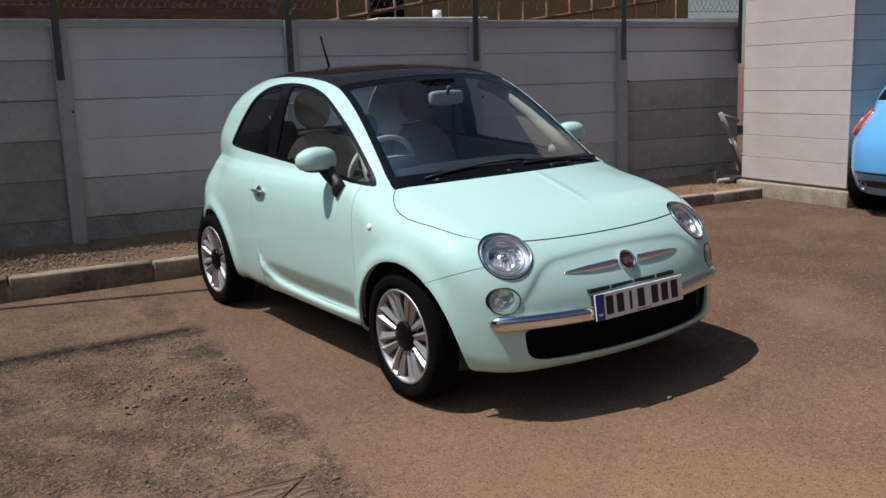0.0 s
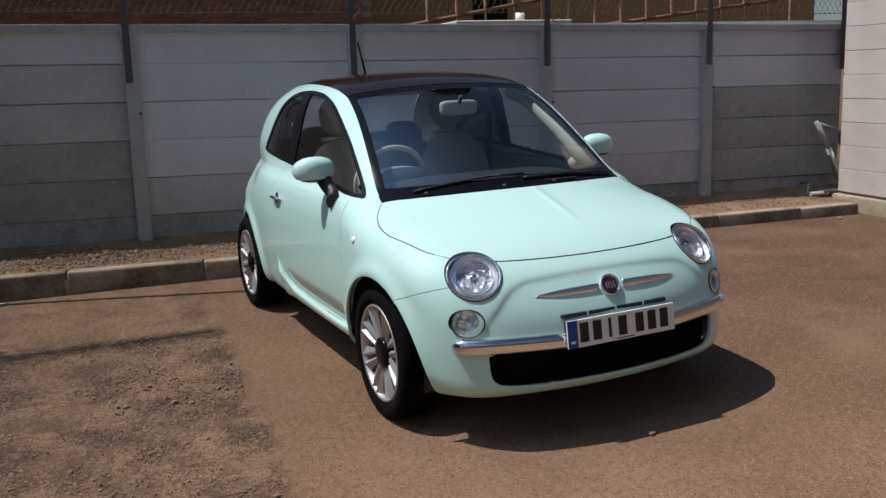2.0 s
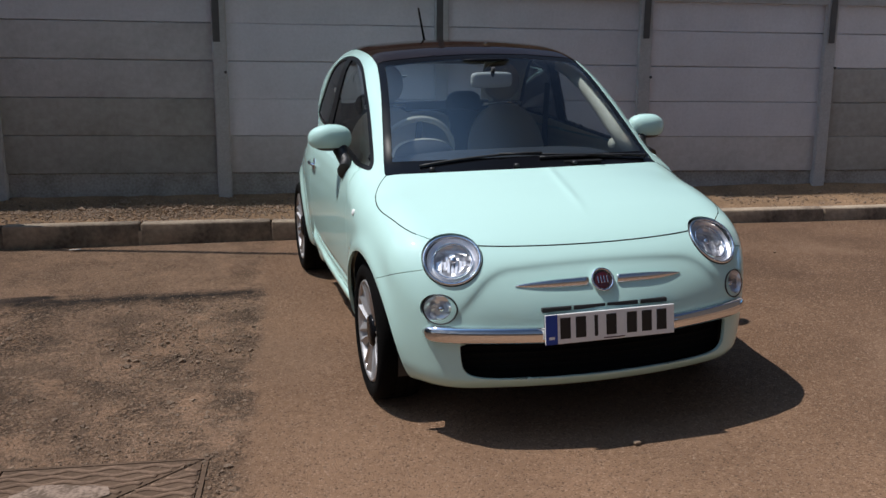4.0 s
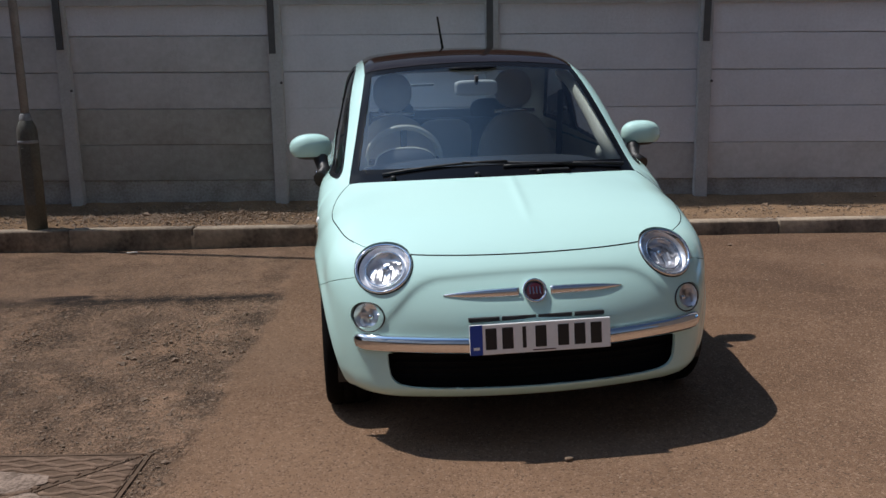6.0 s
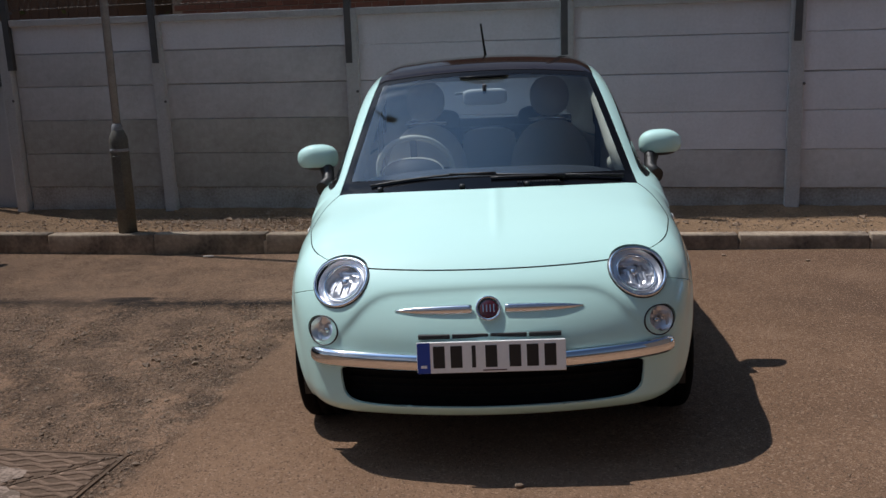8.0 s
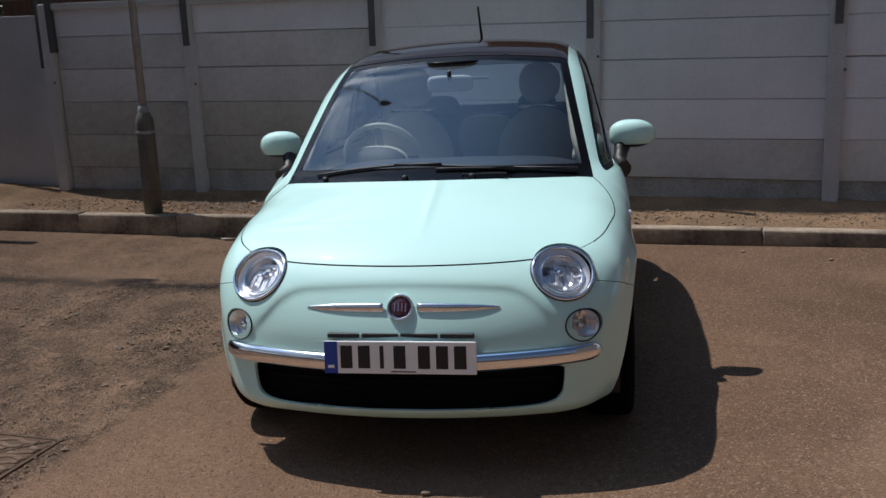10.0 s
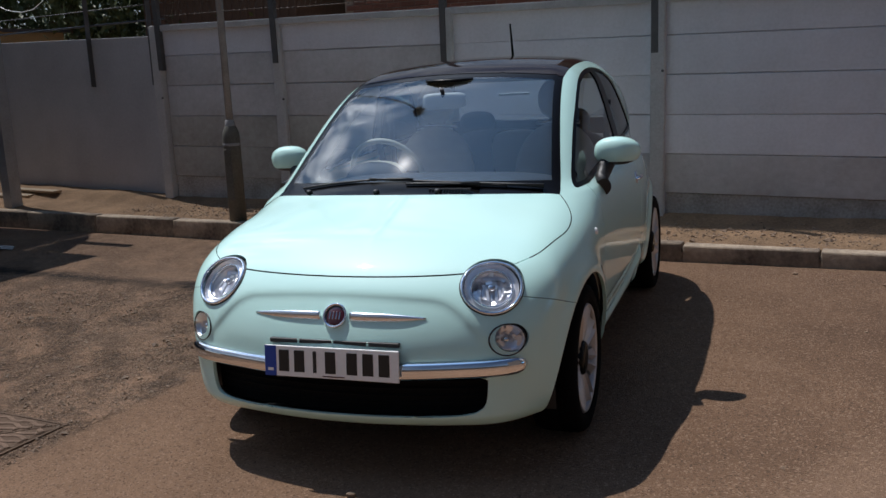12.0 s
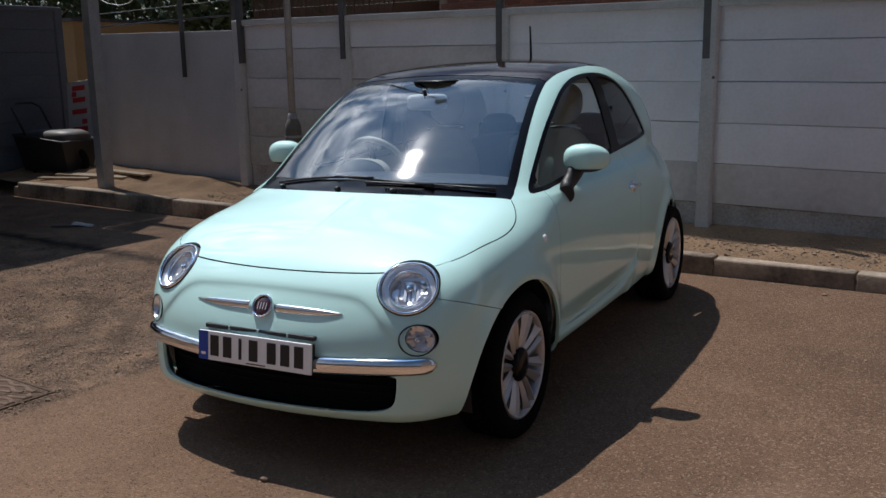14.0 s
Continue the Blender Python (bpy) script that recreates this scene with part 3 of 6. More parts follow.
# rendered wall past the corner
RENDER = surface("grey_render", (0.42, 0.42, 0.435), (0.33, 0.33, 0.34), rough=0.85, coarse=1.6, fine=30, amount=0.3, bump=0.003, bump_scale=90)
wl = Vector((-4.45, 0.65, 0))
wall_m = FENCE_M @ Matrix.Translation((-3.26, 0.09, 0)) @ pose(0, 0, 0, 0, 0, math.degrees(math.atan2(wl.y, wl.x)) + 180)
west_bm = box_bm(-3.55, 0.02, 0.0, 0.11, 0.0, 1.95, 0.006, 2)
for v in west_bm.verts:
    if v.co.z > 1.5:
        v.co.z -= 0.022 * (v.co.x + 3.55)
west = part("wall_west", west_bm, RENDER, None, "smooth grey rendered wall", wall_m)
tagged(west, kind="structure")
for x in (-0.20, -1.27):
    part("upright", join_bm(box_bm(x - 0.032, x + 0.032, -0.02, -0.004, 1.38, 2.75), box_bm(x + 0.024, x + 0.032, -0.06, -0.02, 1.38, 2.75)), BRACKET, west, "dark steel angle post")
part("rail", tube([(-3.5, 0.03, 2.04), (0.0, 0.03, 2.04)], 0.012, 6), BRACKET, west)
part("rail", tube([(-3.5, 0.03, 2.20), (0.0, 0.03, 2.20)], 0.006, 6), BRACKET, west)

# side fence to the west
side_m = FENCE_M @ pose(-7.66, 0.62, 0.34, 0, 0, -92)
# the canopy's shade over this fence is put into its darker panel colour
SHADED_SIDE_PANEL = surface("shaded_side_panel", (0.125, 0.14, 0.165), (0.09, 0.10, 0.12), rough=0.85, coarse=2, fine=40, bump=0.004, bump_scale=55)
sf = part("wall_side", box_bm(-0.05, 9.0, 0.0, 0.05, -0.4, 1.95), SHADED_SIDE_PANEL, None, "grey concrete panel side fence", side_m)
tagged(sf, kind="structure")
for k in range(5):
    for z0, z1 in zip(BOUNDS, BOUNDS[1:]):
        part("panel", box_bm(-0.87, 0.87, -0.02, 0.02, 0.002, z1 - z0 - 0.002, 0.005, 1), SHADED_SIDE_PANEL, sf, "", pose(0.9 + 1.83 * k, 0.07 + rng.uniform(-0.005, 0.005), z0 + 0.06))
    part("post", box_bm(-0.055, 0.055, 0.05, 0.12, 0.0, 2.0, 0.01, 1), SHADED_SIDE_PANEL, sf, "grey concrete post", pose(1.83 * k, 0, 0))
    part("coping", box_bm(-0.87, 0.87, 0.02, 0.13, 1.94, 2.0, 0.008, 1), SHADED_SIDE_PANEL, sf, "", pose(0.9 + 1.83 * k, 0, 0))

# white painted building
STAIN = surface("stained_plinth", (0.50, 0.42, 0.32), (0.28, 0.22, 0.15), rough=0.95, coarse=6, fine=60, bump=0.006, bump_scale=60)
bld = part("wall_building", box_bm(6.585, 15, -1.75, -0.47, 0.0, 5.2), WHITE_BLOCK, None, "white painted blockwork building", FENCE_M)
tagged(bld, kind="structure")
for k in range(23):
    z0 = 0.225 + 0.2255 * k
    part("block_course", box_bm(-0.0, 0.034, -0.671, 0.648, 0.0015, 0.224, 0.004, 2), WHITE_BLOCK, bld, "", pose(6.552 + rng.uniform(-0.003, 0.003), -1.112, z0, 0, 0, rng.uniform(-0.15, 0.15)))
    part("block_course", box_bm(-0.0, 2.2, 0.0, 0.03, 0.0015, 0.224, 0.004, 1), WHITE_BLOCK, bld, "", pose(6.588, -1.781, z0))
part("plinth", box_bm(6.505, 15, -1.83, -0.42, -0.05, 0.20, 0.02, 3), STAIN, bld, "stained concrete plinth")
part("door_frame", box_bm(7.35, 7.43, -1.80, -1.77, 0.2, 2.3, 0.006, 1), BRACKET, bld, "painted door frame")

# unseen plain walls that close the yard behind the camera and to the east
UNSEEN_WALL = surface("unseen_plain_wall", (0.17, 0.145, 0.13), (0.125, 0.105, 0.095), rough=0.9, coarse=3, fine=40, bump=0.004, bump_scale=60)
tagged(part("wall_south", box_bm(-16, 9.8, -9.6, -9.3, -0.2, 2.2), UNSEEN_WALL, None, "plain brown wall added out of view"), kind="structure")
# the east wall is added this tall to keep sky light off the car
tagged(part("wall_east", box_bm(9.5, 9.8, -9.3, 0.4, -0.2, 9.5), UNSEEN_WALL, None, "plain brown wall added out of view"), kind="structure")

# ---- the car: one smooth outer surface, cut into its panels ----
TOP = curve([-0.75, -0.65, -0.56, -0.50, -0.44, -0.36, -0.25, -0.10, 0.03, 0.09, 0.30, 0.50, 0.70, 0.86, 1.02, 1.25, 1.5, 1.75, 2.0, 2.2, 2.4, 2.6],
            [0.54, 0.634, 0.706, 0.744, 0.777, 0.812, 0.852, 0.898, 0.938, 0.965, 1.105, 1.235, 1.345, 1.41, 1.447, 1.470, 1.478, 1.469, 1.435, 1.385, 1.305, 1.185])
FRONT = curve([0.10, 0.19, 0.225, 0.26, 0.32, 0.42, 0.50, 0.60, 0.68, 0.74, 0.80], [-0.50, -0.60, -0.645, -0.668, -0.665, -0.660, -0.652, -0.632, -0.605, -0.565, -0.49])
REAR = curve([0.1, 0.3, 0.45, 0.6, 0.8, 0.95, 1.1, 1.25, 1.4], [2.70, 2.84, 2.915, 2.905, 2.835, 2.742, 2.645, 2.535, 2.395])
SIDE = curve([0.10, 0.20, 0.30, 0.42, 0.56, 0.68, 0.78, 0.86, 0.905, 0.93, 0.96, 1.10, 1.25, 1.38, 1.50], [0.70, 0.735, 0.772, 0.790, 0.800, 0.802, 0.797, 0.783, 0.764, 0.739, 0.715, 0.677, 0.638, 0.596, 0.545])
PLAN = curve([-0.7, -0.5, -0.3, 0.0, 0.4, 0.9, 1.6, 2.0, 2.3, 2.6, 2.9], [0.84, 0.90, 0.95, 0.985, 0.998, 1.0, 0.998, 0.977, 0.94, 0.88, 0.79])
SWEEP = curve([-0.7, -0.4, -0.1, 0.1, 0.5, 1.0, 1.6], [0.06, 0.10, 0.24, 0.38, 0.34, 0.18, 0.0])
CROWN = curve([-0.7, 0.0, 0.6, 1.2, 2.6], [0.05, 0.06, 0.08, 0.12, 0.14])
SILL_STEP = curve([0.3, 0.667, 0.96, 1.265, 1.378, 1.48, 1.55], [0.308, 0.297, 0.301, 0.315, 0.343, 0.426, 0.50])
FLOOR = curve([-0.7, -0.35, 0.2, 1.9, 2.9], [0.195, 0.205, 0.228, 0.228, 0.21])
HUB_Z, AXLE = 0.29, 2.3


def smax(a, b, k):
    h = np.maximum(k - np.abs(a - b), 0) / k
    return np.maximum(a, b) + h * h * k * 0.25


def soft(v, w):
    return 1 / (1 + np.exp(-np.clip(v / w, -30, 30)))


def nose_edge(x, z):
    """How far a point of the nose lies inside the set-back panel under the bonnet lip."""
    below = 0.668 - z - 0.12 * x * x
    beside = 0.72 * (0.408 + 0.95 * (0.655 - z) - x)
    return -smax(-below, -beside, 0.05)


def shell(p):
    """Below zero inside the car's outer surface."""
    x, y, z = np.abs(p[:, 0]), p[:, 1], p[:, 2]
    flare = 0
    for yw in (0.0, AXLE):
        r = np.hypot(y - yw + 0.015, z - HUB_Z)
        flare = flare + 0.020 * np.exp(-(((r - 0.355) / 0.05) ** 2))
    sill = 0.030 * soft(SILL_STEP(y) - z, 0.0065) * soft(y - 0.40, 0.02) * soft(1.485 - y, 0.012)
    under = 0.004 * np.log1p(np.exp(np.clip((0.424 - z) / 0.004, -30, 30)))
    dish = -0.27 * np.minimum(under, 0.105) * soft(y - 0.40, 0.018) * soft(1.47 - y, 0.02)
    haunch = -0.055 * soft(y - 2.12, 0.10) * np.exp(-(((z - 0.90) / 0.11) ** 2))
    side = x - SIDE(z) * PLAN(y) - flare - sill - dish - haunch
    panel = 0.0165 * np.clip((z - 0.455) / 0.20, 0, 1.1) * soft(nose_edge(x, z), 0.0062)
    front = FRONT(z) + 0.27 * x * x + panel - y
    rear = y - REAR(z) + 0.22 * x * x
    top = z - TOP(y - SWEEP(y) * x * x) + CROWN(y) * x * x
    round_top = np.where(y < 0.25, 0.16, 0.13)
    f = smax(side, top, round_top)
    f = smax(f, rear, 0.30)
    f = smax(f, front, 0.16)
    return smax(f, FLOOR(y) - z, 0.04)


def gradient(fn, p, e=1e-4):
    g = np.zeros_like(p)
    for k in range(3):
        d = np.zeros(3)
        d[k] = e
        g[:, k] = (fn(p + d) - fn(p - d)) / (2 * e)
    return g


def settle(p, rounds=6):
    """Bring points onto the surface along its slope."""
    for _ in range(rounds):
        g = gradient(shell, p)
        p = p - (shell(p) / np.maximum((g * g).sum(1), 0.2))[:, None] * g
    return p


def unit(v):
    return v / np.maximum(np.linalg.norm(v, axis=1), 1e-12)[:, None]


def box_surface(lo, hi, n):
    """The lattice points and squares on the faces of a box."""
    index, pts, quads = {}, [], []

    def vid(c):
        if c not in index:
            index[c] = len(pts)
            pts.append([lo[k] + (hi[k] - lo[k]) * c[k] / n[k] for k in range(3)])
        return index[c]

    for axis in range(3):
        a, b = (axis + 1) % 3, (axis + 2) % 3
        for end in (0, n[axis]):
            for i in range(n[a]):
                for j in range(n[b]):
                    ids = []
                    for di, dj in ((0, 0), (1, 0), (1, 1), (0, 1)):
                        c = [0, 0, 0]
                        c[axis], c[a], c[b] = end, i + di, j + dj
                        ids.append(vid(tuple(c)))
                    quads.append(ids if end else ids[::-1])
    return np.array(pts), np.array(quads)


def car_surface():
    lo, hi, core_lo, core_hi = np.array([-0.9, -0.78, 0.12]), np.array([0.9, 2.98, 1.56]), np.array([-0.42, -0.10, 0.42]), np.array([0.42, 2.35, 0.70])
    p, quads = box_surface(lo, hi, (140, 250, 108))
    q = np.clip(p, core_lo, core_hi)
    near, far = np.zeros(len(p)), np.ones(len(p)) * 1.6
    for _ in range(34):
        mid = (near + far) / 2
        inside = shell(q + (p - q) * mid[:, None]) < 0
        near, far = np.where(inside, mid, near), np.where(inside, far, mid)
    p = q + (p - q) * near[:, None]
    edges = np.unique(np.sort(np.concatenate([quads[:, [0, 1]], quads[:, [1, 2]], quads[:, [2, 3]], quads[:, [3, 0]]]), axis=1), axis=0)
    degree = np.bincount(edges.ravel(), minlength=len(p))
    for _ in range(24):
        total = np.zeros_like(p)
        for k in range(3):
            total[:, k] = np.bincount(edges[:, 0], p[edges[:, 1], k], len(p)) + np.bincount(edges[:, 1], p[edges[:, 0], k], len(p))
        p = settle(p + 0.5 * (total / degree[:, None] - p), 1)
    return settle(p, 5), quads, edges


def outline(points, rounds=3):
    """A closed outline, its corners rounded by cutting."""
    q = np.array(points, float)
    for _ in range(rounds):
        nxt = np.roll(q, -1, 0)
        q = np.stack([q * 0.75 + nxt * 0.25, q * 0.25 + nxt * 0.75], 1).reshape(-1, 2)
    return q


def inside_outline(q, u, v):
    """Signed distance to a closed outline, below zero inside."""
    p = np.stack([u, v], 1)
    best, wind = np.full(len(p), 1e9), np.zeros(len(p), bool)
    for a, b in zip(q, np.roll(q, -1, 0)):
        ab, ap = b - a, p - a
        t = np.clip((ap @ ab) / max(ab @ ab, 1e-12), 0, 1)
        best = np.minimum(best, ((ap - t[:, None] * ab) ** 2).sum(1))
        crosses = ((a[1] <= p[:, 1]) != (b[1] <= p[:, 1]))
        if abs(ab[1]) > 1e-12:
            wind ^= crosses & (p[:, 0] < a[0] + (p[:, 1] - a[1]) / ab[1] * ab[0])
    d = np.sqrt(best)
    return np.where(wind, -d, d)


WINDOW_LINE = outline([(0.285, 0.922), (0.32, 0.950), (0.50, 1.085), (0.64, 1.183), (0.80, 1.275), (0.95, 1.342), (1.15, 1.384), (1.40, 1.398), (1.62, 1.384), (1.78, 1.33), (1.92, 1.22), (2.06, 1.075), (2.095, 1.036), (2.06, 1.026), (1.6, 1.004), (1.0, 0.970), (0.34, 0.927)], 2)
DOOR_LINE = outline([(0.355, 0.313), (0.358, 0.62), (0.362, 0.90), (0.368, 0.965), (0.42, 0.975), (1.0, 1.0), (1.47, 1.02), (1.50, 1.0), (1.51, 0.92), (1.553, 0.62), (1.535, 0.49), (1.482, 0.434), (1.378, 0.350), (1.265, 0.319), (0.96, 0.305), (0.667, 0.300), (0.42, 0.309)], 2)
BONNET_EDGE = curve([-0.8, -0.55, -0.47, -0.34, -0.20, -0.015, 0.06, 0.16, 0.25], [0.708, 0.720, 0.728, 0.762, 0.792, 0.815, 0.832, 0.882, 0.95])
LAMP_C, LAMP_R = Vector((0.545, -0.452, 0.695)), 0.108
FOG_C, FOG_R, FOG_WIDE = Vector((0.612, -0.502, 0.522)), 0.0545, 1.2


def f_arch(p):
    out = np.full(len(p), 9.0)
    for yw in (0.0, AXLE):
        dy, dz = p[:, 1] - yw + (0.022 if yw == 0 else 0.01), p[:, 2] - HUB_Z
        r = np.hypot(dy / 1.04, dz)
        reach = (0.343 if yw == 0 else 0.330) + 0.03 * soft(-dz, 0.05)
        out = np.minimum(out, r - reach)
    return np.where(np.abs(p[:, 0]) > 0.45, out, 9.0)


def f_window(p):
    return np.where(np.abs(p[:, 0]) > 0.40, inside_outline(WINDOW_LINE, p[:, 1], p[:, 2]), 9.0)


def f_window_glass(p):
    return f_window(p) + 0.016


def f_door(p):
    return np.where(np.abs(p[:, 0]) > 0.45, inside_outline(DOOR_LINE, p[:, 1], p[:, 2]), 9.0)


SCREEN_BASE = lambda x: 0.075 + 0.40 * x * x
SCREEN_HEAD = lambda x: 0.80 + 0.16 * x * x
COWL = lambda x: 0.035 + 0.40 * x * x


def f_screen(p):
    x, y, z = np.abs(p[:, 0]), p[:, 1], p[:, 2]
    edge = 0.642 - 0.255 * (z - 0.93)
    d = np.maximum(np.maximum(COWL(x) - y, y - SCREEN_HEAD(x) - 0.055), (x - edge))
    return np.where((z > 0.85) & (y < 1.4), d, 9.0)


def f_screen_glass(p):
    x, y, z = np.abs(p[:, 0]), p[:, 1], p[:, 2]
    edge = 0.642 - 0.255 * (z - 0.93) - 0.032
    d = np.maximum(np.maximum(SCREEN_BASE(x) + 0.045 - y, y - SCREEN_HEAD(x)), (x - edge))
    return np.where((z > 0.85) & (y < 1.4), d, 9.0)


def f_roof(p):
    x, y, z = np.abs(p[:, 0]), p[:, 1], p[:, 2]
    d = np.maximum(np.maximum(SCREEN_HEAD(x) + 0.05 - y, y - 1.88 + 0.12 * x * x), x - 0.53 + 0.02 * (y - 1.0))
    return np.where(z > 1.2, d, 9.0)


def f_rear(p):
    x, y, z = np.abs(p[:, 0]), p[:, 1], p[:, 2]
    return np.where(y > 2.0, np.maximum(np.maximum(1.03 - z, z - 1.335), x - 0.545 + 0.28 * (z - 1.03)), 9.0)


def f_bonnet(p):
    x, y, z = np.abs(p[:, 0]), p[:, 1], p[:, 2]
    return np.where(y < 0.6, np.maximum(BONNET_EDGE(y) - z, y - COWL(x)), 9.0)


GRILLE_LINE = outline([(-0.548, 0.42), (-0.546, 0.34), (-0.535, 0.285), (-0.47, 0.263), (-0.3, 0.260), (0.3, 0.260), (0.47, 0.263), (0.535, 0.285), (0.546, 0.34), (0.548, 0.42)], 2)


def f_grille(p):
    return np.where((p[:, 1] < -0.3), inside_outline(GRILLE_LINE, p[:, 0], p[:, 2]), 9.0)


def f_bumper(p):
    y, z = p[:, 1], p[:, 2]
    return np.where(y < -0.1, np.where(np.abs(p[:, 0]) < 0.52, -1.0, z - (0.583 - 0.35 * (y + 0.248))), 9.0)


def round_hole(centre, radius, wide=1.0):
    n = unit(gradient(shell, np.array([list(centre)])))[0]
    along = np.array([-n[1], n[0], 0.0]) / np.hypot(n[0], n[1])

    def rule(p):
        d = np.stack([np.abs(p[:, 0]), p[:, 1], p[:, 2]], 1) - np.array(centre)
        k = d @ along
        return np.sqrt(np.maximum((d * d).sum(1) - k * k + (k / wide) ** 2, 0)) - radius

    return rule


def snap(p, edges, fn, reach=0.6):
    """Move the points nearest to a line onto it, so that panels end cleanly."""
    value = fn(p)
    near = np.abs(value) < 0.03
    length = np.full(len(p), 0.0)
    seg = np.linalg.norm(p[edges[:, 0]] - p[edges[:, 1]], axis=1)
    np.maximum.at(length, edges[:, 0], seg)
    np.maximum.at(length, edges[:, 1], seg)
    ids = np.where(near)[0]
    if not len(ids):
        return p
    q = p[ids]
    normal = unit(gradient(shell, q))
    for _ in range(3):
        g = gradient(fn, q)
        g -= (g * normal).sum(1)[:, None] * normal
        step = -(fn(q) / np.maximum((g * g).sum(1), 0.05))[:, None] * g
        q = settle(q + step, 2)
    ok = (np.linalg.norm(q - p[ids], axis=1) < reach * length[ids]) & (np.abs(fn(q)) < 0.003)
    p = p.copy()
    p[ids[ok]] = q[ok]
    return p


def f_lip(p):
    return np.where((p[:, 1] < -0.3) & (p[:, 2] > 0.48), nose_edge(np.abs(p[:, 0]), p[:, 2]), 9.0)


def f_wedge(p):
    return np.where((np.abs(p[:, 0]) > 0.45) & (p[:, 1] > 0.42) & (p[:, 1] < 1.46), p[:, 2] - 0.424, 9.0)


RULES = (f_lip, f_wedge, f_arch, f_window, f_window_glass, f_screen, f_screen_glass, f_roof, f_rear, f_bonnet, f_door, f_grille, f_bumper, round_hole(LAMP_C, LAMP_R * 1.0), round_hole(FOG_C, FOG_R * 0.99, FOG_WIDE))
surf, quads, links = car_surface()
for rule in RULES:
    surf = snap(surf, links, rule)
normals = unit(gradient(shell, surf))
# each square is cut along the diagonal that follows a panel line
flip = np.zeros(len(quads), bool)
for rule in RULES:
    v = rule(surf)[quads]
    flip |= (np.abs(v[:, 1]) < 0.0015) & (np.abs(v[:, 3]) < 0.0015) & (v[:, 0] * v[:, 2] < 0)
squares = np.concatenate([np.where(flip[:, None], quads[:, [0, 1, 3]], quads[:, [0, 1, 2]]), np.where(flip[:, None], quads[:, [1, 2, 3]], quads[:, [0, 2, 3]])])
mid = surf[squares].mean(1)
kind_of = np.full(len(squares), "body", dtype=object)
kind_of[(f_bumper(mid) < 0) & (mid[:, 2] > 0.1)] = "bumper"
kind_of[(f_bonnet(mid) < 0)] = "bonnet"
kind_of[(f_door(mid) < 0) & (mid[:, 0] < 0)] = "door_right"
kind_of[(f_door(mid) < 0) & (mid[:, 0] > 0)] = "door_left"
kind_of[f_roof(mid) < 0] = "roof"
kind_of[f_screen(mid) < 0] = "screen_border"
kind_of[f_screen_glass(mid) < 0] = "screen"
side_right, side_left = mid[:, 0] < 0, mid[:, 0] > 0
kind_of[f_window(mid) < 0] = "seal"
pillar = np.abs(mid[:, 1] - 1.435 + 0.10 * (mid[:, 2] - 1.0)) < 0.062
glassy = (f_window_glass(mid) < 0) & ~pillar
kind_of[glassy & (mid[:, 1] < 1.435)] = "door_glass"
kind_of[glassy & (mid[:, 1] > 1.435)] = "quarter_glass"
kind_of[f_rear(mid) < 0] = "rear_glass"
kind_of[mid[:, 2] < FLOOR(mid[:, 1]) + 0.006] = "underside"
kind_of[f_grille(mid) < 0] = "hole"
kind_of[f_arch(mid) < 0] = "hole"
for hole in RULES[-2:]:
    kind_of[hole(mid) < 0] = "hole"


def panel_mesh(name, kinds, gap=0.0, flange=0.014, only=None, sink=0.0):
    """One panel of the surface, drawn in a little at its edge, with its edge turned inwards."""
    pick = np.isin(kind_of, kinds)
    if only is not None:
        pick &= only
    faces = squares[pick]
    used, inverse = np.unique(faces, return_inverse=True)
    faces = inverse.reshape(-1, 3)
    pts, nor = surf[used].copy(), normals[used]
    directed = np.concatenate([faces[:, [0, 1]], faces[:, [1, 2]], faces[:, [2, 0]]])
    have = set(map(tuple, directed))
    rim = [(a, b) for a, b in map(tuple, directed) if (b, a) not in have]
    inward, count = np.zeros_like(pts), np.zeros(len(pts))
    for a, b in rim:
        d = np.cross(nor[a], pts[b] - pts[a])
        d /= max(np.linalg.norm(d), 1e-9)
        inward[a] += d
        inward[b] += d
        count[a] += 1
        count[b] += 1
    pts = pts + unit(inward) * (gap * (count > 0))[:, None] - nor * sink
    verts, out, shade = pts.tolist(), faces.tolist(), nor.tolist()
    outward = -unit(inward)
    if flange:
        lower = {}
        upper = {}
        for a, b in rim:
            for v in (a, b):
                if v not in lower:
                    upper[v] = len(verts)
                    verts.append(pts[v].tolist())
                    shade += [outward[v].tolist()] * 2
                    lower[v] = len(verts)
                    verts.append((pts[v] - nor[v] * flange).tolist())
            out.append([upper[b], upper[a], lower[a], lower[b]])
    me = mesh_of(name, verts, out, True)
    me.normals_split_custom_set_from_vertices(shade)
    return me


CAR = thing("hatchback_car", pose(0, 0, 0.004, 0.29, -0.83, 0), "mint green three-door hatchback with black glass roof parked on tarmac", "car")
body = part("body", panel_mesh("body", ["body"], 0.0012), MINT, CAR, "mint green painted body shell")
bumper = part("front_bumper", panel_mesh("front_bumper", ["bumper"], 0.0015), MINT, CAR, "mint green front bumper")
bonnet = part("bonnet", panel_mesh("bonnet", ["bonnet"], 0.0022), BONNET_PAINT, CAR, "smooth mint green bonnet")
door_r = part("door", panel_mesh("door", ["door_right"], 0.0018), MINT, CAR, "mint green door")
door_l = part("door", panel_mesh("door", ["door_left"], 0.0018), MINT, CAR, "mint green door")
part("roof_panel", panel_mesh("roof_panel", ["roof"], 0.0015), ROOF_GLASS, CAR, "dark tinted glass roof panel")
part("windscreen_surround", panel_mesh("windscreen_surround", ["screen_border"], 0.0012, 0.006, sink=0.002), BLACK_GLOSS, CAR, "black windscreen border")
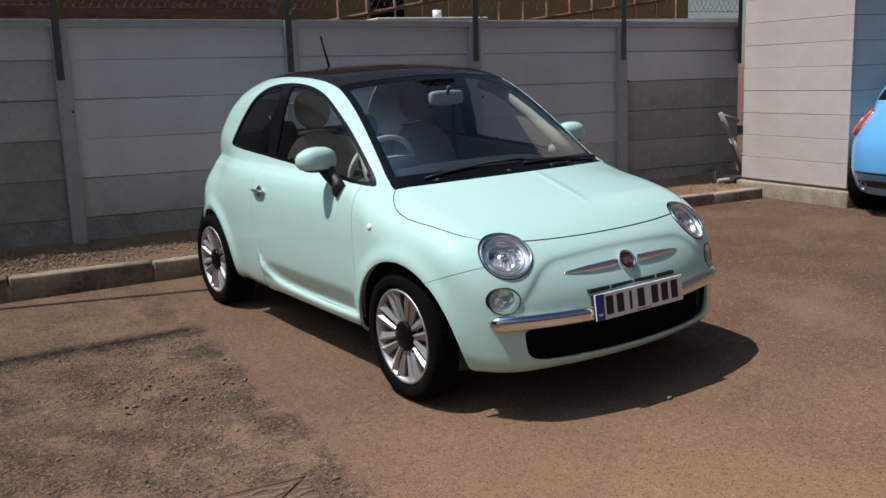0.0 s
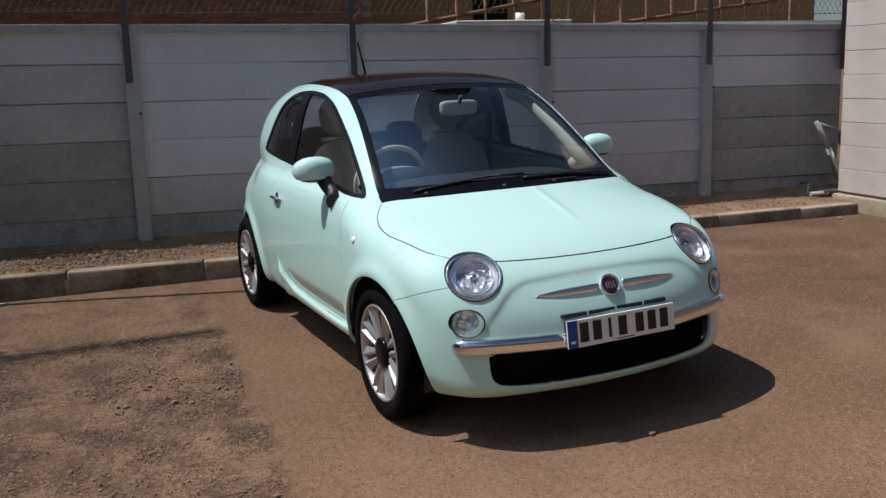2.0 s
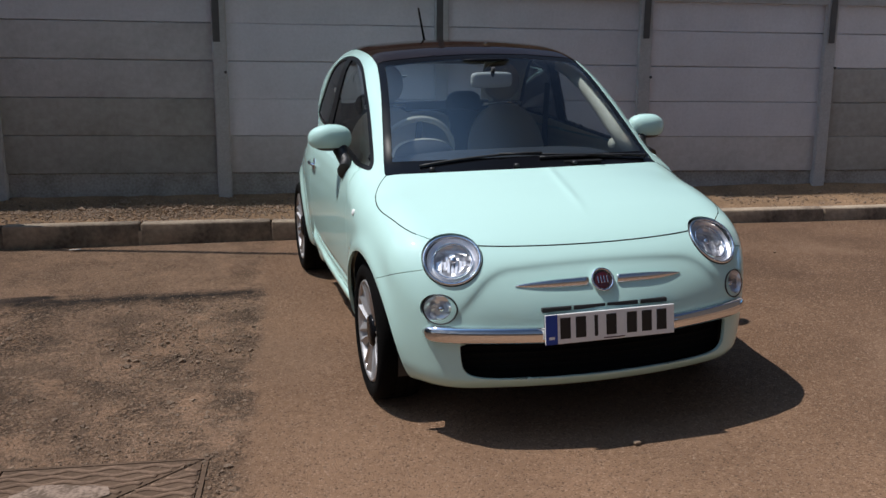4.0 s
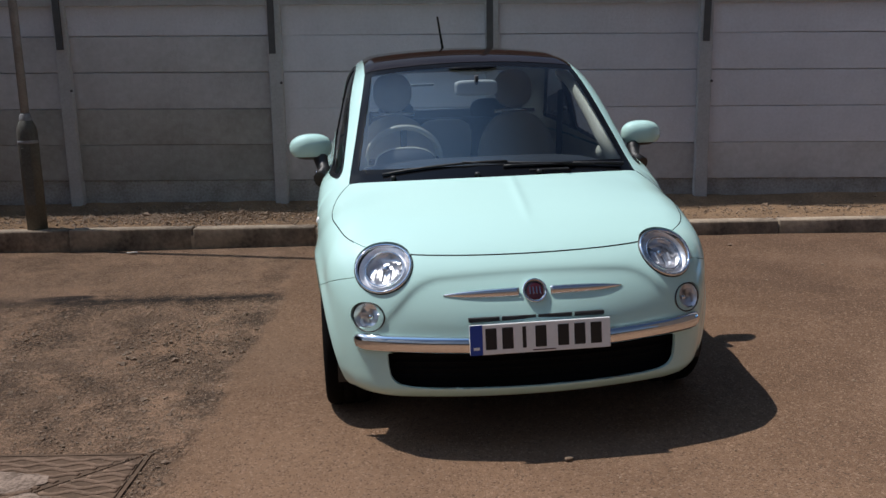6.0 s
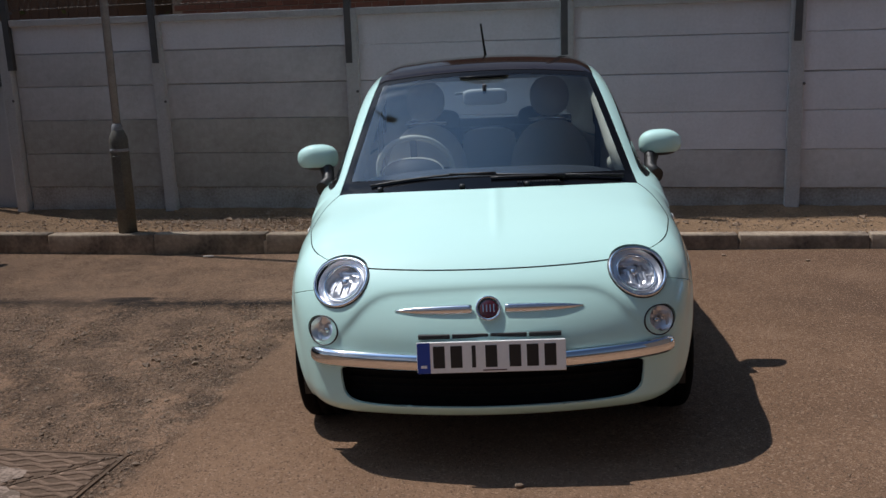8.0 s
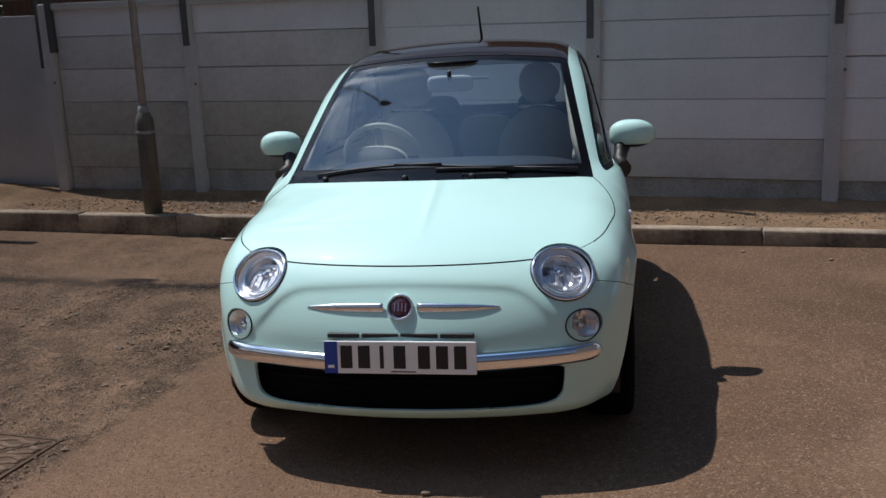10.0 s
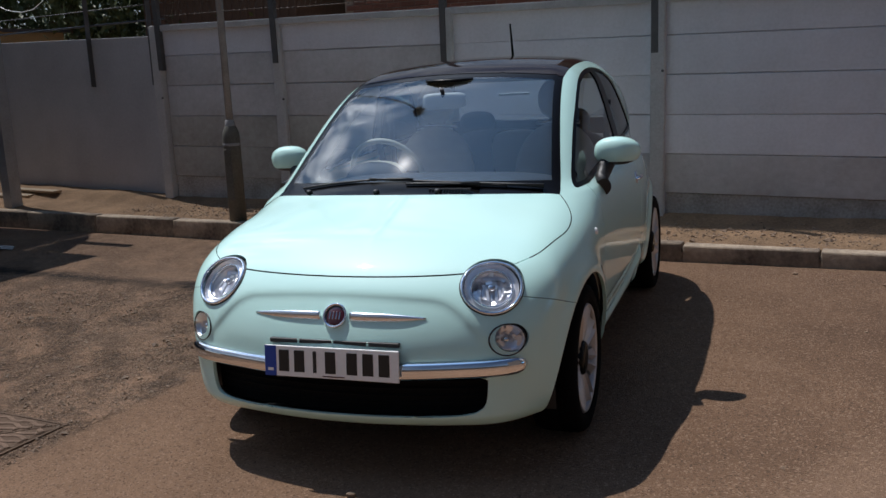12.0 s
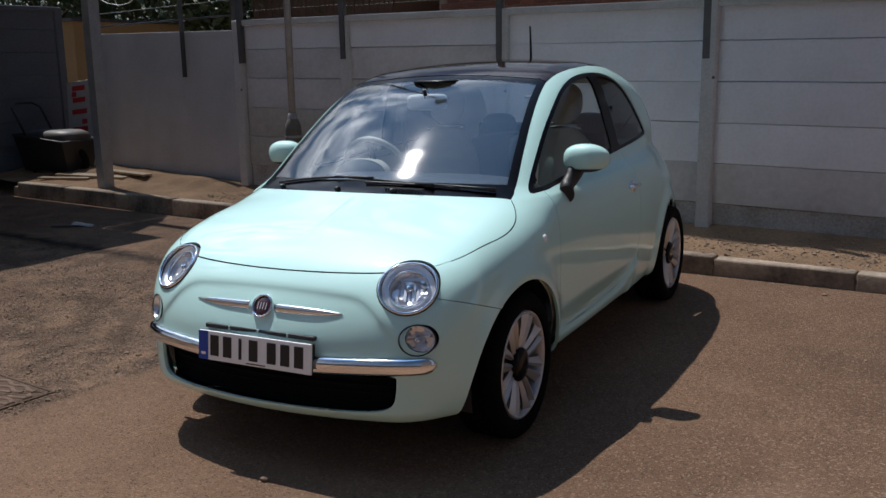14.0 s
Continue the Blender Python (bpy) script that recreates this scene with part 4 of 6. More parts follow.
windscreen = part("windscreen", panel_mesh("windscreen", ["screen"], 0, 0, sink=0.002), SCREEN_GLASS, CAR, "clear windscreen")
for sel in (side_right, side_left):
    part("window_seal", panel_mesh("window_seal", ["seal"], 0.001, 0.012, only=sel, sink=0.003), SEAL, CAR, "black window surround")
    part("door_window", panel_mesh("door_window", ["door_glass"], 0, 0, only=sel, sink=0.007), SIDE_GLASS, CAR, "door window glass")
    part("quarter_window", panel_mesh("quarter_window", ["quarter_glass"], 0, 0, only=sel, sink=0.007), PRIVACY, CAR, "darker rear side glass")
part("rear_window", panel_mesh("rear_window", ["rear_glass"], 0, 0, sink=0.005), SIDE_GLASS, CAR, "rear window glass")
part("underbody", panel_mesh("underbody", ["underside"], 0, 0), PLASTIC, CAR, "black underbody")
# sunk black copy of the panels, added so the gaps look shaded
part("shut_line_seal", panel_mesh("shut_line_seal", ["body", "bonnet", "bumper"], 0, 0, only=(mid[:, 1] < 0.2) & (mid[:, 2] > 0.30), sink=0.0105), PLASTIC, CAR, "added black underlay that darkens the shut lines")


# ---- car details ----
def root(fn, a, b):
    for _ in range(26):
        m = (a + b) / 2
        if fn(m) < 0:
            a = m
        else:
            b = m
    return (a + b) / 2


def at_front(x, z, out=0.0):
    """The point of the nose before (x, z), moved out along the surface's normal."""
    y = root(lambda v: float(shell(np.array([[x, v, z]]))[0]), 0.1, -0.9)
    p = np.array([[x, y, z]])
    return Vector(p[0] + out * unit(gradient(shell, p))[0])


def at_side(y, z, s, out=0.0):
    x = root(lambda v: float(shell(np.array([[v * s, y, z]]))[0]), 0.2, 1.1)
    p = np.array([[x * s, y, z]])
    return Vector(p[0] + out * unit(gradient(shell, p))[0])


def at_top(x, y, out=0.0):
    z = root(lambda v: float(shell(np.array([[x, y, v]]))[0]), 0.5, 1.7)
    p = np.array([[x, y, z]])
    return Vector(p[0] + out * unit(gradient(shell, p))[0])


def normal_at(p):
    return Vector(unit(gradient(shell, np.array([list(p)])))[0])


def ribbon(centres, tangents_up, half, depth, material_round=8):
    """A moulding along a line: a half-round bar of varying half height."""
    bm = bmesh.new()
    rings = []
    n = material_round
    for c, (nor, up), h, d in zip(centres, tangents_up, half, depth):
        ring = [bm.verts.new(c + up * h * math.cos(math.pi * k / n) + nor * d * math.sin(math.pi * k / n) ** 0.7) for k in range(n + 1)]
        rings.append(ring)
    for a, b in zip(rings, rings[1:]):
        for k in range(n):
            bm.faces.new((a[k], a[k + 1], b[k + 1], b[k])).smooth = True
        bm.faces.new((a[0], b[0], b[n], a[n]))
    bm.faces.new(rings[0]), bm.faces.new(rings[-1])
    bmesh.ops.recalc_face_normals(bm, faces=bm.faces[:])
    return bm


def facing(centre, direction, spin=0.0):
    """A pose at centre whose z looks along direction."""
    return Matrix.Translation(centre) @ Vector(direction).to_track_quat("Z", "Y").to_matrix().to_4x4() @ pose(0, 0, 0, 0, 0, spin)


# lamps
def lamp_seat(c, r):
    """How a round lamp sits on the nose: its direction, its middle and its height over the surface."""
    seat = at_front(c.x, c.z)
    n = normal_at(seat)
    for _ in range(2):
        u = n.cross(Vector((0, 0, 1))).normalized()
        w = u.cross(n)
        ring = [seat + r * (math.cos(a) * u + math.sin(a) * w) for a in np.linspace(0, 2 * math.pi, 13)[:-1]]
        ring = [Vector(q) for q in settle(np.array([list(q) for q in ring]), 8)]
        n = sum((normal_at(q) for q in ring), Vector()).normalized()
    return n, seat, sum((q - seat).dot(n) for q in ring) / len(ring)


def lamp_ring(seat, n, r, thick, m, out=0.002, wide=1.0):
    """A ring that lies on the curved nose round a lamp, in the lamp's own frame."""
    u = n.cross(Vector((0, 0, 1))).normalized()
    w = u.cross(n)
    k = 56
    loop = settle(np.array([list(seat + r * (wide * math.cos(a) * u + math.sin(a) * w)) for a in np.linspace(0, 2 * math.pi, k, endpoint=False)]), 8)
    nor = unit(gradient(shell, loop))
    inv = m.inverted()
    bm = bmesh.new()
    rings = []
    for q, d in zip(loop, nor):
        c, d = Vector(q), Vector(d)
        away = (c - seat)
        away = (away - away.dot(d) * d).normalized()
        rings.append([bm.verts.new(inv @ (c + d * out + thick * (math.cos(a) * away + 1.15 * math.sin(a) * d))) for a in np.linspace(0, 2 * math.pi, 10, endpoint=False)])
    for a, b in zip(rings, rings[1:] + rings[:1]):
        for i in range(10):
            bm.faces.new((a[i], a[(i + 1) % 10], b[(i + 1) % 10], b[i])).smooth = True
    bmesh.ops.recalc_face_normals(bm, faces=bm.faces[:])
    return bm


for s in (-1, 1):
    c = Vector((LAMP_C.x * s, LAMP_C.y, LAMP_C.z))
    n, seat, lift = lamp_seat(c, LAMP_R)
    m = facing(seat + n * (lift + 0.002), n) @ Matrix.Scale(LAMP_R / 0.103, 4)
    head = part("headlight", lathe([(0.104, -0.075), (0.1035, -0.018), (0.098, -0.016), (0.097, -0.03)], 56, axis="z"), PLASTIC, CAR, "round headlight in chrome ring", m)
    part("chrome_ring", lamp_ring(seat, n, 0.1000 * LAMP_R / 0.103, 0.0060, m), CHROME, head, "chrome ring")
    part("lamp_gasket", lamp_ring(seat, n, 0.1050 * LAMP_R / 0.103, 0.0055, m, -0.0025), PLASTIC, head, "black gasket")
    part("reflector", lathe([(0.0915, -0.004), (0.088, -0.012), (0.080, -0.020), (0.074, -0.022), (0.070, -0.016), (0.064, -0.030), (0.052, -0.046), (0.034, -0.058), (0.012, -0.062), (0.0, -0.062)], 56, axis="z"), REFLECTOR, head, "bright reflector bowl")
    part("inner_ring", lathe([(0.073, -0.018), (0.072, -0.008), (0.068, -0.006), (0.065, -0.012), (0.066, -0.022)], 48, closed=True, axis="z"), CHROME, head, "inner chrome ring")
    facets = bmesh.new()
    for k in range(9):
        w = -0.056 + k * 0.014
        h = math.sqrt(max(0.062**2 - w**2, 1e-4))
        facets = join_bm(facets, box_bm(w - 0.0062, w + 0.0062, -h * 0.95, h * 0.25, -0.05 + 0.004 * (k % 2), -0.034 + 0.004 * (k % 2), 0.002, 1))
    part("lamp_facets", facets, REFLECTOR, head)
    part("bulb_shield", ball(0.015, 0.013, 0.014, (0.0, 0.010, -0.030), 2.4, 18, 10), CHROME, head, "chrome bulb shield")
    rf = random.Random(21)
    bits = bmesh.new()
    for _ in range(46):
        a, rr = rf.uniform(0, 6.28), 0.062 * math.sqrt(rf.uniform(0.08, 1.0))
        w, h = rf.uniform(0.006, 0.013), rf.uniform(0.006, 0.016)
        m2 = Matrix.Translation((rr * math.cos(a), rr * math.sin(a), -0.050 + 0.34 * rr + 0.002)) @ Euler((rf.uniform(-0.5, 0.5), rf.uniform(-0.5, 0.5), a)).to_matrix().to_4x4()
        vs4 = [bits.verts.new(m2 @ Vector(q)) for q in ((-w, -h, 0), (w, -h, 0), (w, h, 0), (-w, h, 0))]
        bits.faces.new(vs4)
    part("reflector_facets", bits, REFLECTOR, head, "faceted reflector")
    part("top_shade", box_bm(-0.05, 0.05, 0.040, 0.058, -0.04, -0.030, 0.006, 2), REFLECTOR, head)
    part("lens", lathe([(0.093, 0.002), (0.080, 0.011), (0.060, 0.018), (0.035, 0.022), (0.0, 0.024)], 56, axis="z"), LENS, head, "clear lens").visible_shadow = False
    c = Vector((FOG_C.x * s, FOG_C.y, FOG_C.z))
    n, seat, lift = lamp_seat(c, FOG_R)
    m = facing(seat + n * lift, n) @ Matrix.Diagonal((FOG_WIDE * FOG_R / 0.052, FOG_R / 0.052, FOG_R / 0.052, 1))
    fog = part("fog_light", lathe([(0.0535, -0.06), (0.0535, -0.002), (0.052, 0.002), (0.0505, 0.002), (0.0495, -0.02)], 40, axis="z"), PLASTIC, CAR, "small round driving light", m)
    part("reflector", lathe([(0.0495, 0.0), (0.044, -0.014), (0.03, -0.028), (0.012, -0.034), (0.0, -0.034)], 40, axis="z"), REFLECTOR, fog)
    part("bulb_cap", ball(0.010, 0.010, 0.010, (0, 0, -0.02), 2.2, 16, 10), CHROME, fog)
    part("lamp_ring", lamp_ring(seat, n, 0.0515 * FOG_R / 0.052, 0.0024, m, 0.0, FOG_WIDE), PLASTIC, fog, "thin black ring")
    rf = random.Random(5)
    bits = bmesh.new()
    for _ in range(16):
        a, rr = rf.uniform(0, 6.28), 0.04 * math.sqrt(rf.uniform(0.08, 1.0))
        w, h = rf.uniform(0.006, 0.011), rf.uniform(0.006, 0.012)
        m2 = Matrix.Translation((rr * math.cos(a), rr * math.sin(a), -0.030 + 0.45 * rr)) @ Euler((rf.uniform(-0.5, 0.5), rf.uniform(-0.5, 0.5), a)).to_matrix().to_4x4()
        bits.faces.new([bits.verts.new(m2 @ Vector(q)) for q in ((-w, -h, 0), (w, -h, 0), (w, h, 0), (-w, h, 0))])
    part("reflector_facets", bits, REFLECTOR, fog, "faceted reflector")
    part("lens", lathe([(0.0505, 0.001), (0.042, 0.007), (0.022, 0.011), (0.0, 0.012)], 40, axis="z"), LENS, fog, "clear lens").visible_shadow = False

# badge with its two bars
c = at_front(0, 0.603)
nb = normal_at(c)
badge = part("badge", lathe([(0.043, -0.01), (0.046, 0.006), (0.044, 0.011), (0.039, 0.010), (0.037, 0.005), (0.037, -0.01)], 44, closed=True, axis="z"), CHROME, CAR, "round chrome badge with dark red centre", facing(c, nb))
part("badge_face", lathe([(0.0355, 0.002), (0.028, 0.0055), (0.012, 0.0075), (0.0, 0.008)], 40, axis="z"), RED, badge, "dark red badge face")
for k in range(4):
    part("badge_bar", box_bm(-0.021 + 0.0125 * k, -0.016 + 0.0125 * k, -0.014, 0.014, 0.006, 0.0085, 0.0008, 1), CHROME, badge)
for s in (-1, 1):
    xs = np.linspace(0.058, 0.335, 22)
    cs, fr, hs, ds = [], [], [], []
    for x in xs:
        t = (x - 0.058) / 0.277
        p = at_front(x * s, 0.603 - 0.004 * t)
        n = normal_at(p)
        cs.append(p + n * 0.001)
        fr.append((n - Vector((0, 0, 0.75)), Vector((0, 0, 1))))
        hs.append(0.0145 * (1 - t**3.2) + 0.002)
        ds.append(0.0095 * (1 - t**3) + 0.003)
    part("grille_bar", ribbon(cs, fr, hs, ds), SATIN, CAR, "tapering chrome bar beside the badge")

# the shut line round the bonnet, its shade drawn as dark tubes
def edge_front(x):
    lo, hi = 0.66, 0.80
    for _ in range(22):
        z = (lo + hi) / 2
        p = at_front(x, z)
        lo, hi = (z, hi) if z < BONNET_EDGE(p.y) else (lo, z)
    return at_front(x, z, -0.0012)


part("bonnet_seal", tube([edge_front(x) for x in np.linspace(-0.44, 0.44, 34)], 0.0034, 6), VOID, bonnet, "dark shut line")
for s in (-1, 1):
    part("bonnet_seal", tube([at_side(y, float(BONNET_EDGE(y)), s, -0.0012) for y in np.linspace(-0.33, 0.20, 24)], 0.0026, 6), VOID, bonnet, "dark shut line")

# chrome bumper strips
for s in (-1, 1):
    cs, fr, hs, ds = [], [], [], []
    for x in np.linspace(0.20, 0.668, 30):
        t = (x - 0.20) / 0.468
        p = at_front(x * s, 0.421 + 0.011 * t)
        n = normal_at(p)
        end = min(1, (1 - t) / 0.10)
        cs.append(p - n * 0.004)
        fr.append((n, Vector((0, 0, 1))))
        hs.append(0.0325 * (0.35 + 0.65 * math.sqrt(max(1 - (1 - end) ** 2, 0))))
        ds.append(0.027 * (0.3 + 0.7 * math.sqrt(max(1 - (1 - end) ** 2, 0))))
    part("bumper_strip", ribbon(cs, fr, hs, ds, 10), CHROME, CAR, "polished chrome bumper strip")

# lower grille
gv, gf, nx, nz = [], [], 40, 6
for j in range(nz + 1):
    for i in range(nx + 1):
        x, z = -0.575 + 1.15 * i / nx, 0.235 + 0.17 * j / nz
        p = at_front(x, z)
        gv.append((p.x, p.y + 0.075, p.z))
for j in range(nz):
    for i in range(nx):
        a = j * (nx + 1) + i
        gf.append((a, a + 1, a + nx + 2, a + nx + 1))
lower = part("lower_grille", mesh_of("lower_grille", gv, gf, True), VOID, CAR, "black lower grille")
for z in (0.285, 0.312, 0.339, 0.366):
    pts = [at_front(x, z) + Vector((0, 0.068, 0)) for x in np.linspace(-0.53, 0.53, 24)]
    part("grille_slat", tube(pts, 0.004, 6), VOID, lower)

# number plate, its characters as plain bars
pc = Vector((0.004, -0.678, 0.452))
plate = part("number_plate", box_bm(-0.26, 0.26, -0.0555, 0.0555, -0.004, 0.004, 0.003, 2), WHITE_PLATE, CAR, "white number plate with dark bars", facing(pc, (0, -1, 0.12)))
part("plate_backing", box_bm(-0.25, 0.25, -0.05, 0.05, -0.034, -0.0045, 0.004, 2), PLASTIC, plate)
part("plate_band", box_bm(-0.259, -0.213, -0.0545, 0.0545, 0.0042, 0.005), BLUE_PLATE, plate, "blue end band")
part("band_mark", box_bm(-0.247, -0.225, -0.036, -0.026, 0.0051, 0.0056), WHITE_PLATE, plate)
for k in range(7):
    x = -0.182 + k * 0.061 + (0.022 if k > 3 else 0)
    w = 0.007 if k == 2 else 0.0205
    part("plate_bar", box_bm(x - w, x + w, -0.037, 0.041, 0.0042, 0.0052, 0.0006, 1), INK, plate, "dark bar")
part("small_bar", box_bm(-0.03, 0.055, -0.0495, -0.0455, 0.0042, 0.0047), RED, plate)
slot = part("plate_slot", box_bm(-0.252, 0.252, -0.010, 0.006, -0.02, 0.005, 0.002, 1), PLASTIC, CAR, "black slot above the plate", facing(at_front(0, 0.518) + Vector((0.0, 0.004, 0)), (0, -1, 0.1)))
for x in (-0.135, 0.0, 0.135):
    part("slot_rib", box_bm(x - 0.004, x + 0.004, -0.009, 0.0055, -0.01, 0.0065), MINT, slot)

# wheels
PAIRS = 8


def wheel(at, s, parent):
    """An alloy wheel with its tyre; the outer face looks along s."""
    rim = lathe([(0.216, 0.080), (0.213, 0.088), (0.206, 0.089), (0.199, 0.080), (0.194, 0.045), (0.190, -0.085), (0.214, -0.088)], 60, closed=True)
    blades = [rim]
    for k in range(PAIRS * 2):
        a = 2 * math.pi * (k // 2) / PAIRS + (0.19635 if k % 2 else -0.19635)
        bm = bmesh.new()
        rows = []
        for r, w, x, th in ((0.036, 0.0072, 0.060, 0.022), (0.075, 0.0122, 0.070, 0.022), (0.12, 0.0160, 0.078, 0.026), (0.165, 0.0195, 0.084, 0.034), (0.190, 0.0250, 0.087, 0.038), (0.204, 0.0330, 0.088, 0.038)):
            tilt = 0.09 if k % 2 else -0.09
            lean = tilt * (r - 0.12)
            rows.append([bm.verts.new((x - 0.70 * w, r, lean - w)), bm.verts.new((x, r, lean + (0.35 if k % 2 else -0.35) * w)), bm.verts.new((x - 0.70 * w, r, lean + w)), bm.verts.new((x - th, r, lean + w * 0.7)), bm.verts.new((x - th, r, lean - w * 0.7))])
        for p, q in zip(rows, rows[1:]):
            for i in range(5):
                bm.faces.new((p[i], p[(i + 1) % 5], q[(i + 1) % 5], q[i]))
        bm.faces.new(rows[0]), bm.faces.new(rows[-1])
        bmesh.ops.recalc_face_normals(bm, faces=bm.faces[:])
        blades.append(moved(bm, Matrix.Rotation(a, 4, "X")))
    m = pose(*at) @ (Matrix.Identity(4) if s > 0 else Matrix.Rotation(math.pi, 4, "Z"))
    w = part("wheel", blades[0], ALLOY, parent, "silver multi-spoke alloy wheel", m)
    for bm in blades[1:]:
        part("spoke", bm, ALLOY, w)
    tyre = lathe([(0.2165, 0.076), (0.222, 0.089), (0.238, 0.0955), (0.258, 0.0965), (0.276, 0.091), (0.286, 0.080), (0.2905, 0.066), (0.2915, 0.03), (0.2865, 0.028), (0.2865, 0.022), (0.2915, 0.02), (0.2915, -0.02), (0.2865, -0.022), (0.2865, -0.028), (0.2915, -0.03), (0.2905, -0.066), (0.282, -0.086), (0.255, -0.097), (0.216, -0.09)], 64)
    tyre_ob = part("tyre", tyre, RUBBER, w, "black tyre")
    for k in range(44):
        a = 2 * math.pi * k / 44
        part("tread_block", TREAD, RUBBER, w, "", Matrix.Rotation(a, 4, "X"))
    part("hub_cap", lathe([(0.068, 0.045), (0.068, 0.072), (0.061, 0.080), (0.036, 0.084), (0.0, 0.085)], 36), BLACK_GLOSS, w, "dark hub cap")
    part("brake_disc", lathe([(0.150, 0.0), (0.150, 0.012), (0.06, 0.014), (0.0, 0.014)], 40), DISC, w)
    return w


DISC = surface("brake_disc", (0.09, 0.085, 0.08), (0.14, 0.12, 0.11), rough=0.5, metal=0.6)
TREAD = mesh_of("tread_block", [(0.084, -0.009, 0.281), (0.084, 0.009, 0.281), (0.034, 0.013, 0.2935), (0.034, -0.005, 0.2935), (0.080, -0.009, 0.276), (0.080, 0.009, 0.276), (0.034, 0.013, 0.288), (0.034, -0.005, 0.288)], [(0, 1, 2, 3), (0, 4, 5, 1), (1, 5, 6, 2), (2, 6, 7, 3), (3, 7, 4, 0)])
for yw in (0.0, AXLE):
    for s in (-1, 1):
        wheel((0.694 * s, yw, HUB_Z), s, CAR)
        # the dark lining of the wheel arch
        lv, lf, na = [], [], 30
        for i in range(na + 1):
            a = radians(-12 + 204 * i / na)
            for x, r in ((0.48, 0.0), (0.48, 0.362), (0.735, 0.362)):
                lv.append((x * s, yw + r * 1.04 * math.cos(a), HUB_Z + r * math.sin(a)))
        for i in range(na):
            a = i * 3
            lf += [(a, a + 1, a + 4, a + 3), (a + 1, a + 2, a + 5, a + 4)]
        part("arch_liner", mesh_of("arch_liner", lv, lf, False), PLASTIC, CAR, "black wheel arch liner")

# mirrors
for s in (-1, 1):
    housing = ball(0.100, 0.066, 0.064, (0, 0, 0), 2.5, 36, 24)
    for v in housing.verts:
        k = v.co.x / 0.1
        v.co.z *= 1.0 - 0.16 * max(k, 0) ** 2 + (0.03 if v.co.z > 0 else 0)
        v.co.y = v.co.y * (0.92 if v.co.y < 0 else 0.75) + 0.022 * max(k, 0) ** 2
    bmesh.ops.bisect_plane(housing, geom=housing.verts[:] + housing.edges[:] + housing.faces[:], plane_co=(0, 0, -0.040), plane_no=(0, 0, -1), clear_outer=True)
    if s < 0:
        for v in housing.verts:
            v.co.x = -v.co.x
        bmesh.ops.reverse_faces(housing, faces=housing.faces[:])
    mirror = part("door_mirror", housing, MINT, CAR, "rounded mint green door mirror", pose(0.815 * s, 0.632, 1.035, 0, 0, -4 * s))
    foot = ball(0.094, 0.056, 0.062, (0.0, 0.003, 0.004), 2.5, 30, 18)
    bmesh.ops.bisect_plane(foot, geom=foot.verts[:] + foot.edges[:] + foot.faces[:], plane_co=(0, 0, -0.032), plane_no=(0, 0, 1), clear_outer=True)
    part("mirror_base", foot, PLASTIC, mirror, "black lower housing")
    part("mirror_glass", lathe([(0.046, 0.0), (0.044, 0.003), (0.0, 0.004)], 30, axis="z"), CHROME, mirror, "mirror glass", Matrix.Translation((0, 0.0475, 0)) @ Matrix.Rotation(-math.pi / 2, 4, "X") @ Matrix.Diagonal((1.6, 1, 1, 1)))
    base = at_side(0.50, 0.895, s, 0.0)
    arm_pts = [Vector((0.775 * s, 0.625, 1.0)), Vector((0.765 * s, 0.60, 0.96)), Vector((0.755 * s, 0.555, 0.925)), base + Vector((0.004 * s, 0.0, 0.0))]
    arm = tube(arm_pts, [0.036, 0.030, 0.029, 0.036], 14, flat=1.25)
    part("mirror_arm", arm, PLASTIC, CAR, "black mirror arm")

# handles, side repeaters, locks
for s in (-1, 1):
    p = at_side(1.425, 0.815, s)
    n = normal_at(p)
    m = facing(p, n)
    cup = ball(0.042, 0.032, 0.007, (0, 0, 0), 2.2, 24, 14)
    h = part("door_handle", tube([p + n * 0.004 + Vector((0, -0.085, 0.0)), p + n * 0.018 + Vector((0, -0.055, 0)), p + n * 0.022, p + n * 0.018 + Vector((0, 0.055, 0)), p + n * 0.004 + Vector((0, 0.080, 0))], [0.006, 0.011, 0.012, 0.011, 0.007], 12, flat=0.8), CHROME, door_r if s < 0 else door_l, "chrome door handle")
    part("handle_cup", cup, CHROME, h, "", m)
    p = at_side(0.205, 0.760, s)
    part("side_repeater", ball(0.017, 0.015, 0.008, (0, 0, 0), 2.2, 18, 10), WHITE_PLATE, CAR, "small pale side repeater", facing(p, normal_at(p)))

# wipers, washer jets, aerial
def on_glass(x, y, out):
    return at_top(x, y, out)


for name, ends, pivot in (("wiper", ((-0.50, 0.178), (0.04, 0.128)), (0.33, 0.128)), ("wiper", ((0.02, 0.100), (0.44, 0.160)), (0.58, 0.205))):
    (xa, ya), (xb, yb) = ends
    blade = [on_glass(xa + (xb - xa) * t, ya + (yb - ya) * t - 0.012 * math.sin(math.pi * t), 0.006) for t in np.linspace(0, 1, 12)]
    w = part(name, tube(blade, 0.0055, 8), PLASTIC, CAR, "black windscreen wiper")
    mid_p = blade[7] + Vector((0, -0.004, 0.006))
    part("wiper_arm", tube([on_glass(*pivot, 0.012), on_glass(*pivot, 0.016) + (mid_p - on_glass(*pivot, 0.016)) * 0.3, mid_p], [0.010, 0.006, 0.004], 8), PLASTIC, w, "black wiper arm")
for x in (-0.455, -0.10, 0.17):
    p = at_top(x, 0.055 + 0.40 * x * x, 0.004)
    part("washer_jet", ball(0.012, 0.014, 0.009, (0, 0, 0), 2.6, 14, 8), PLASTIC, CAR, "", Matrix.Translation(p))
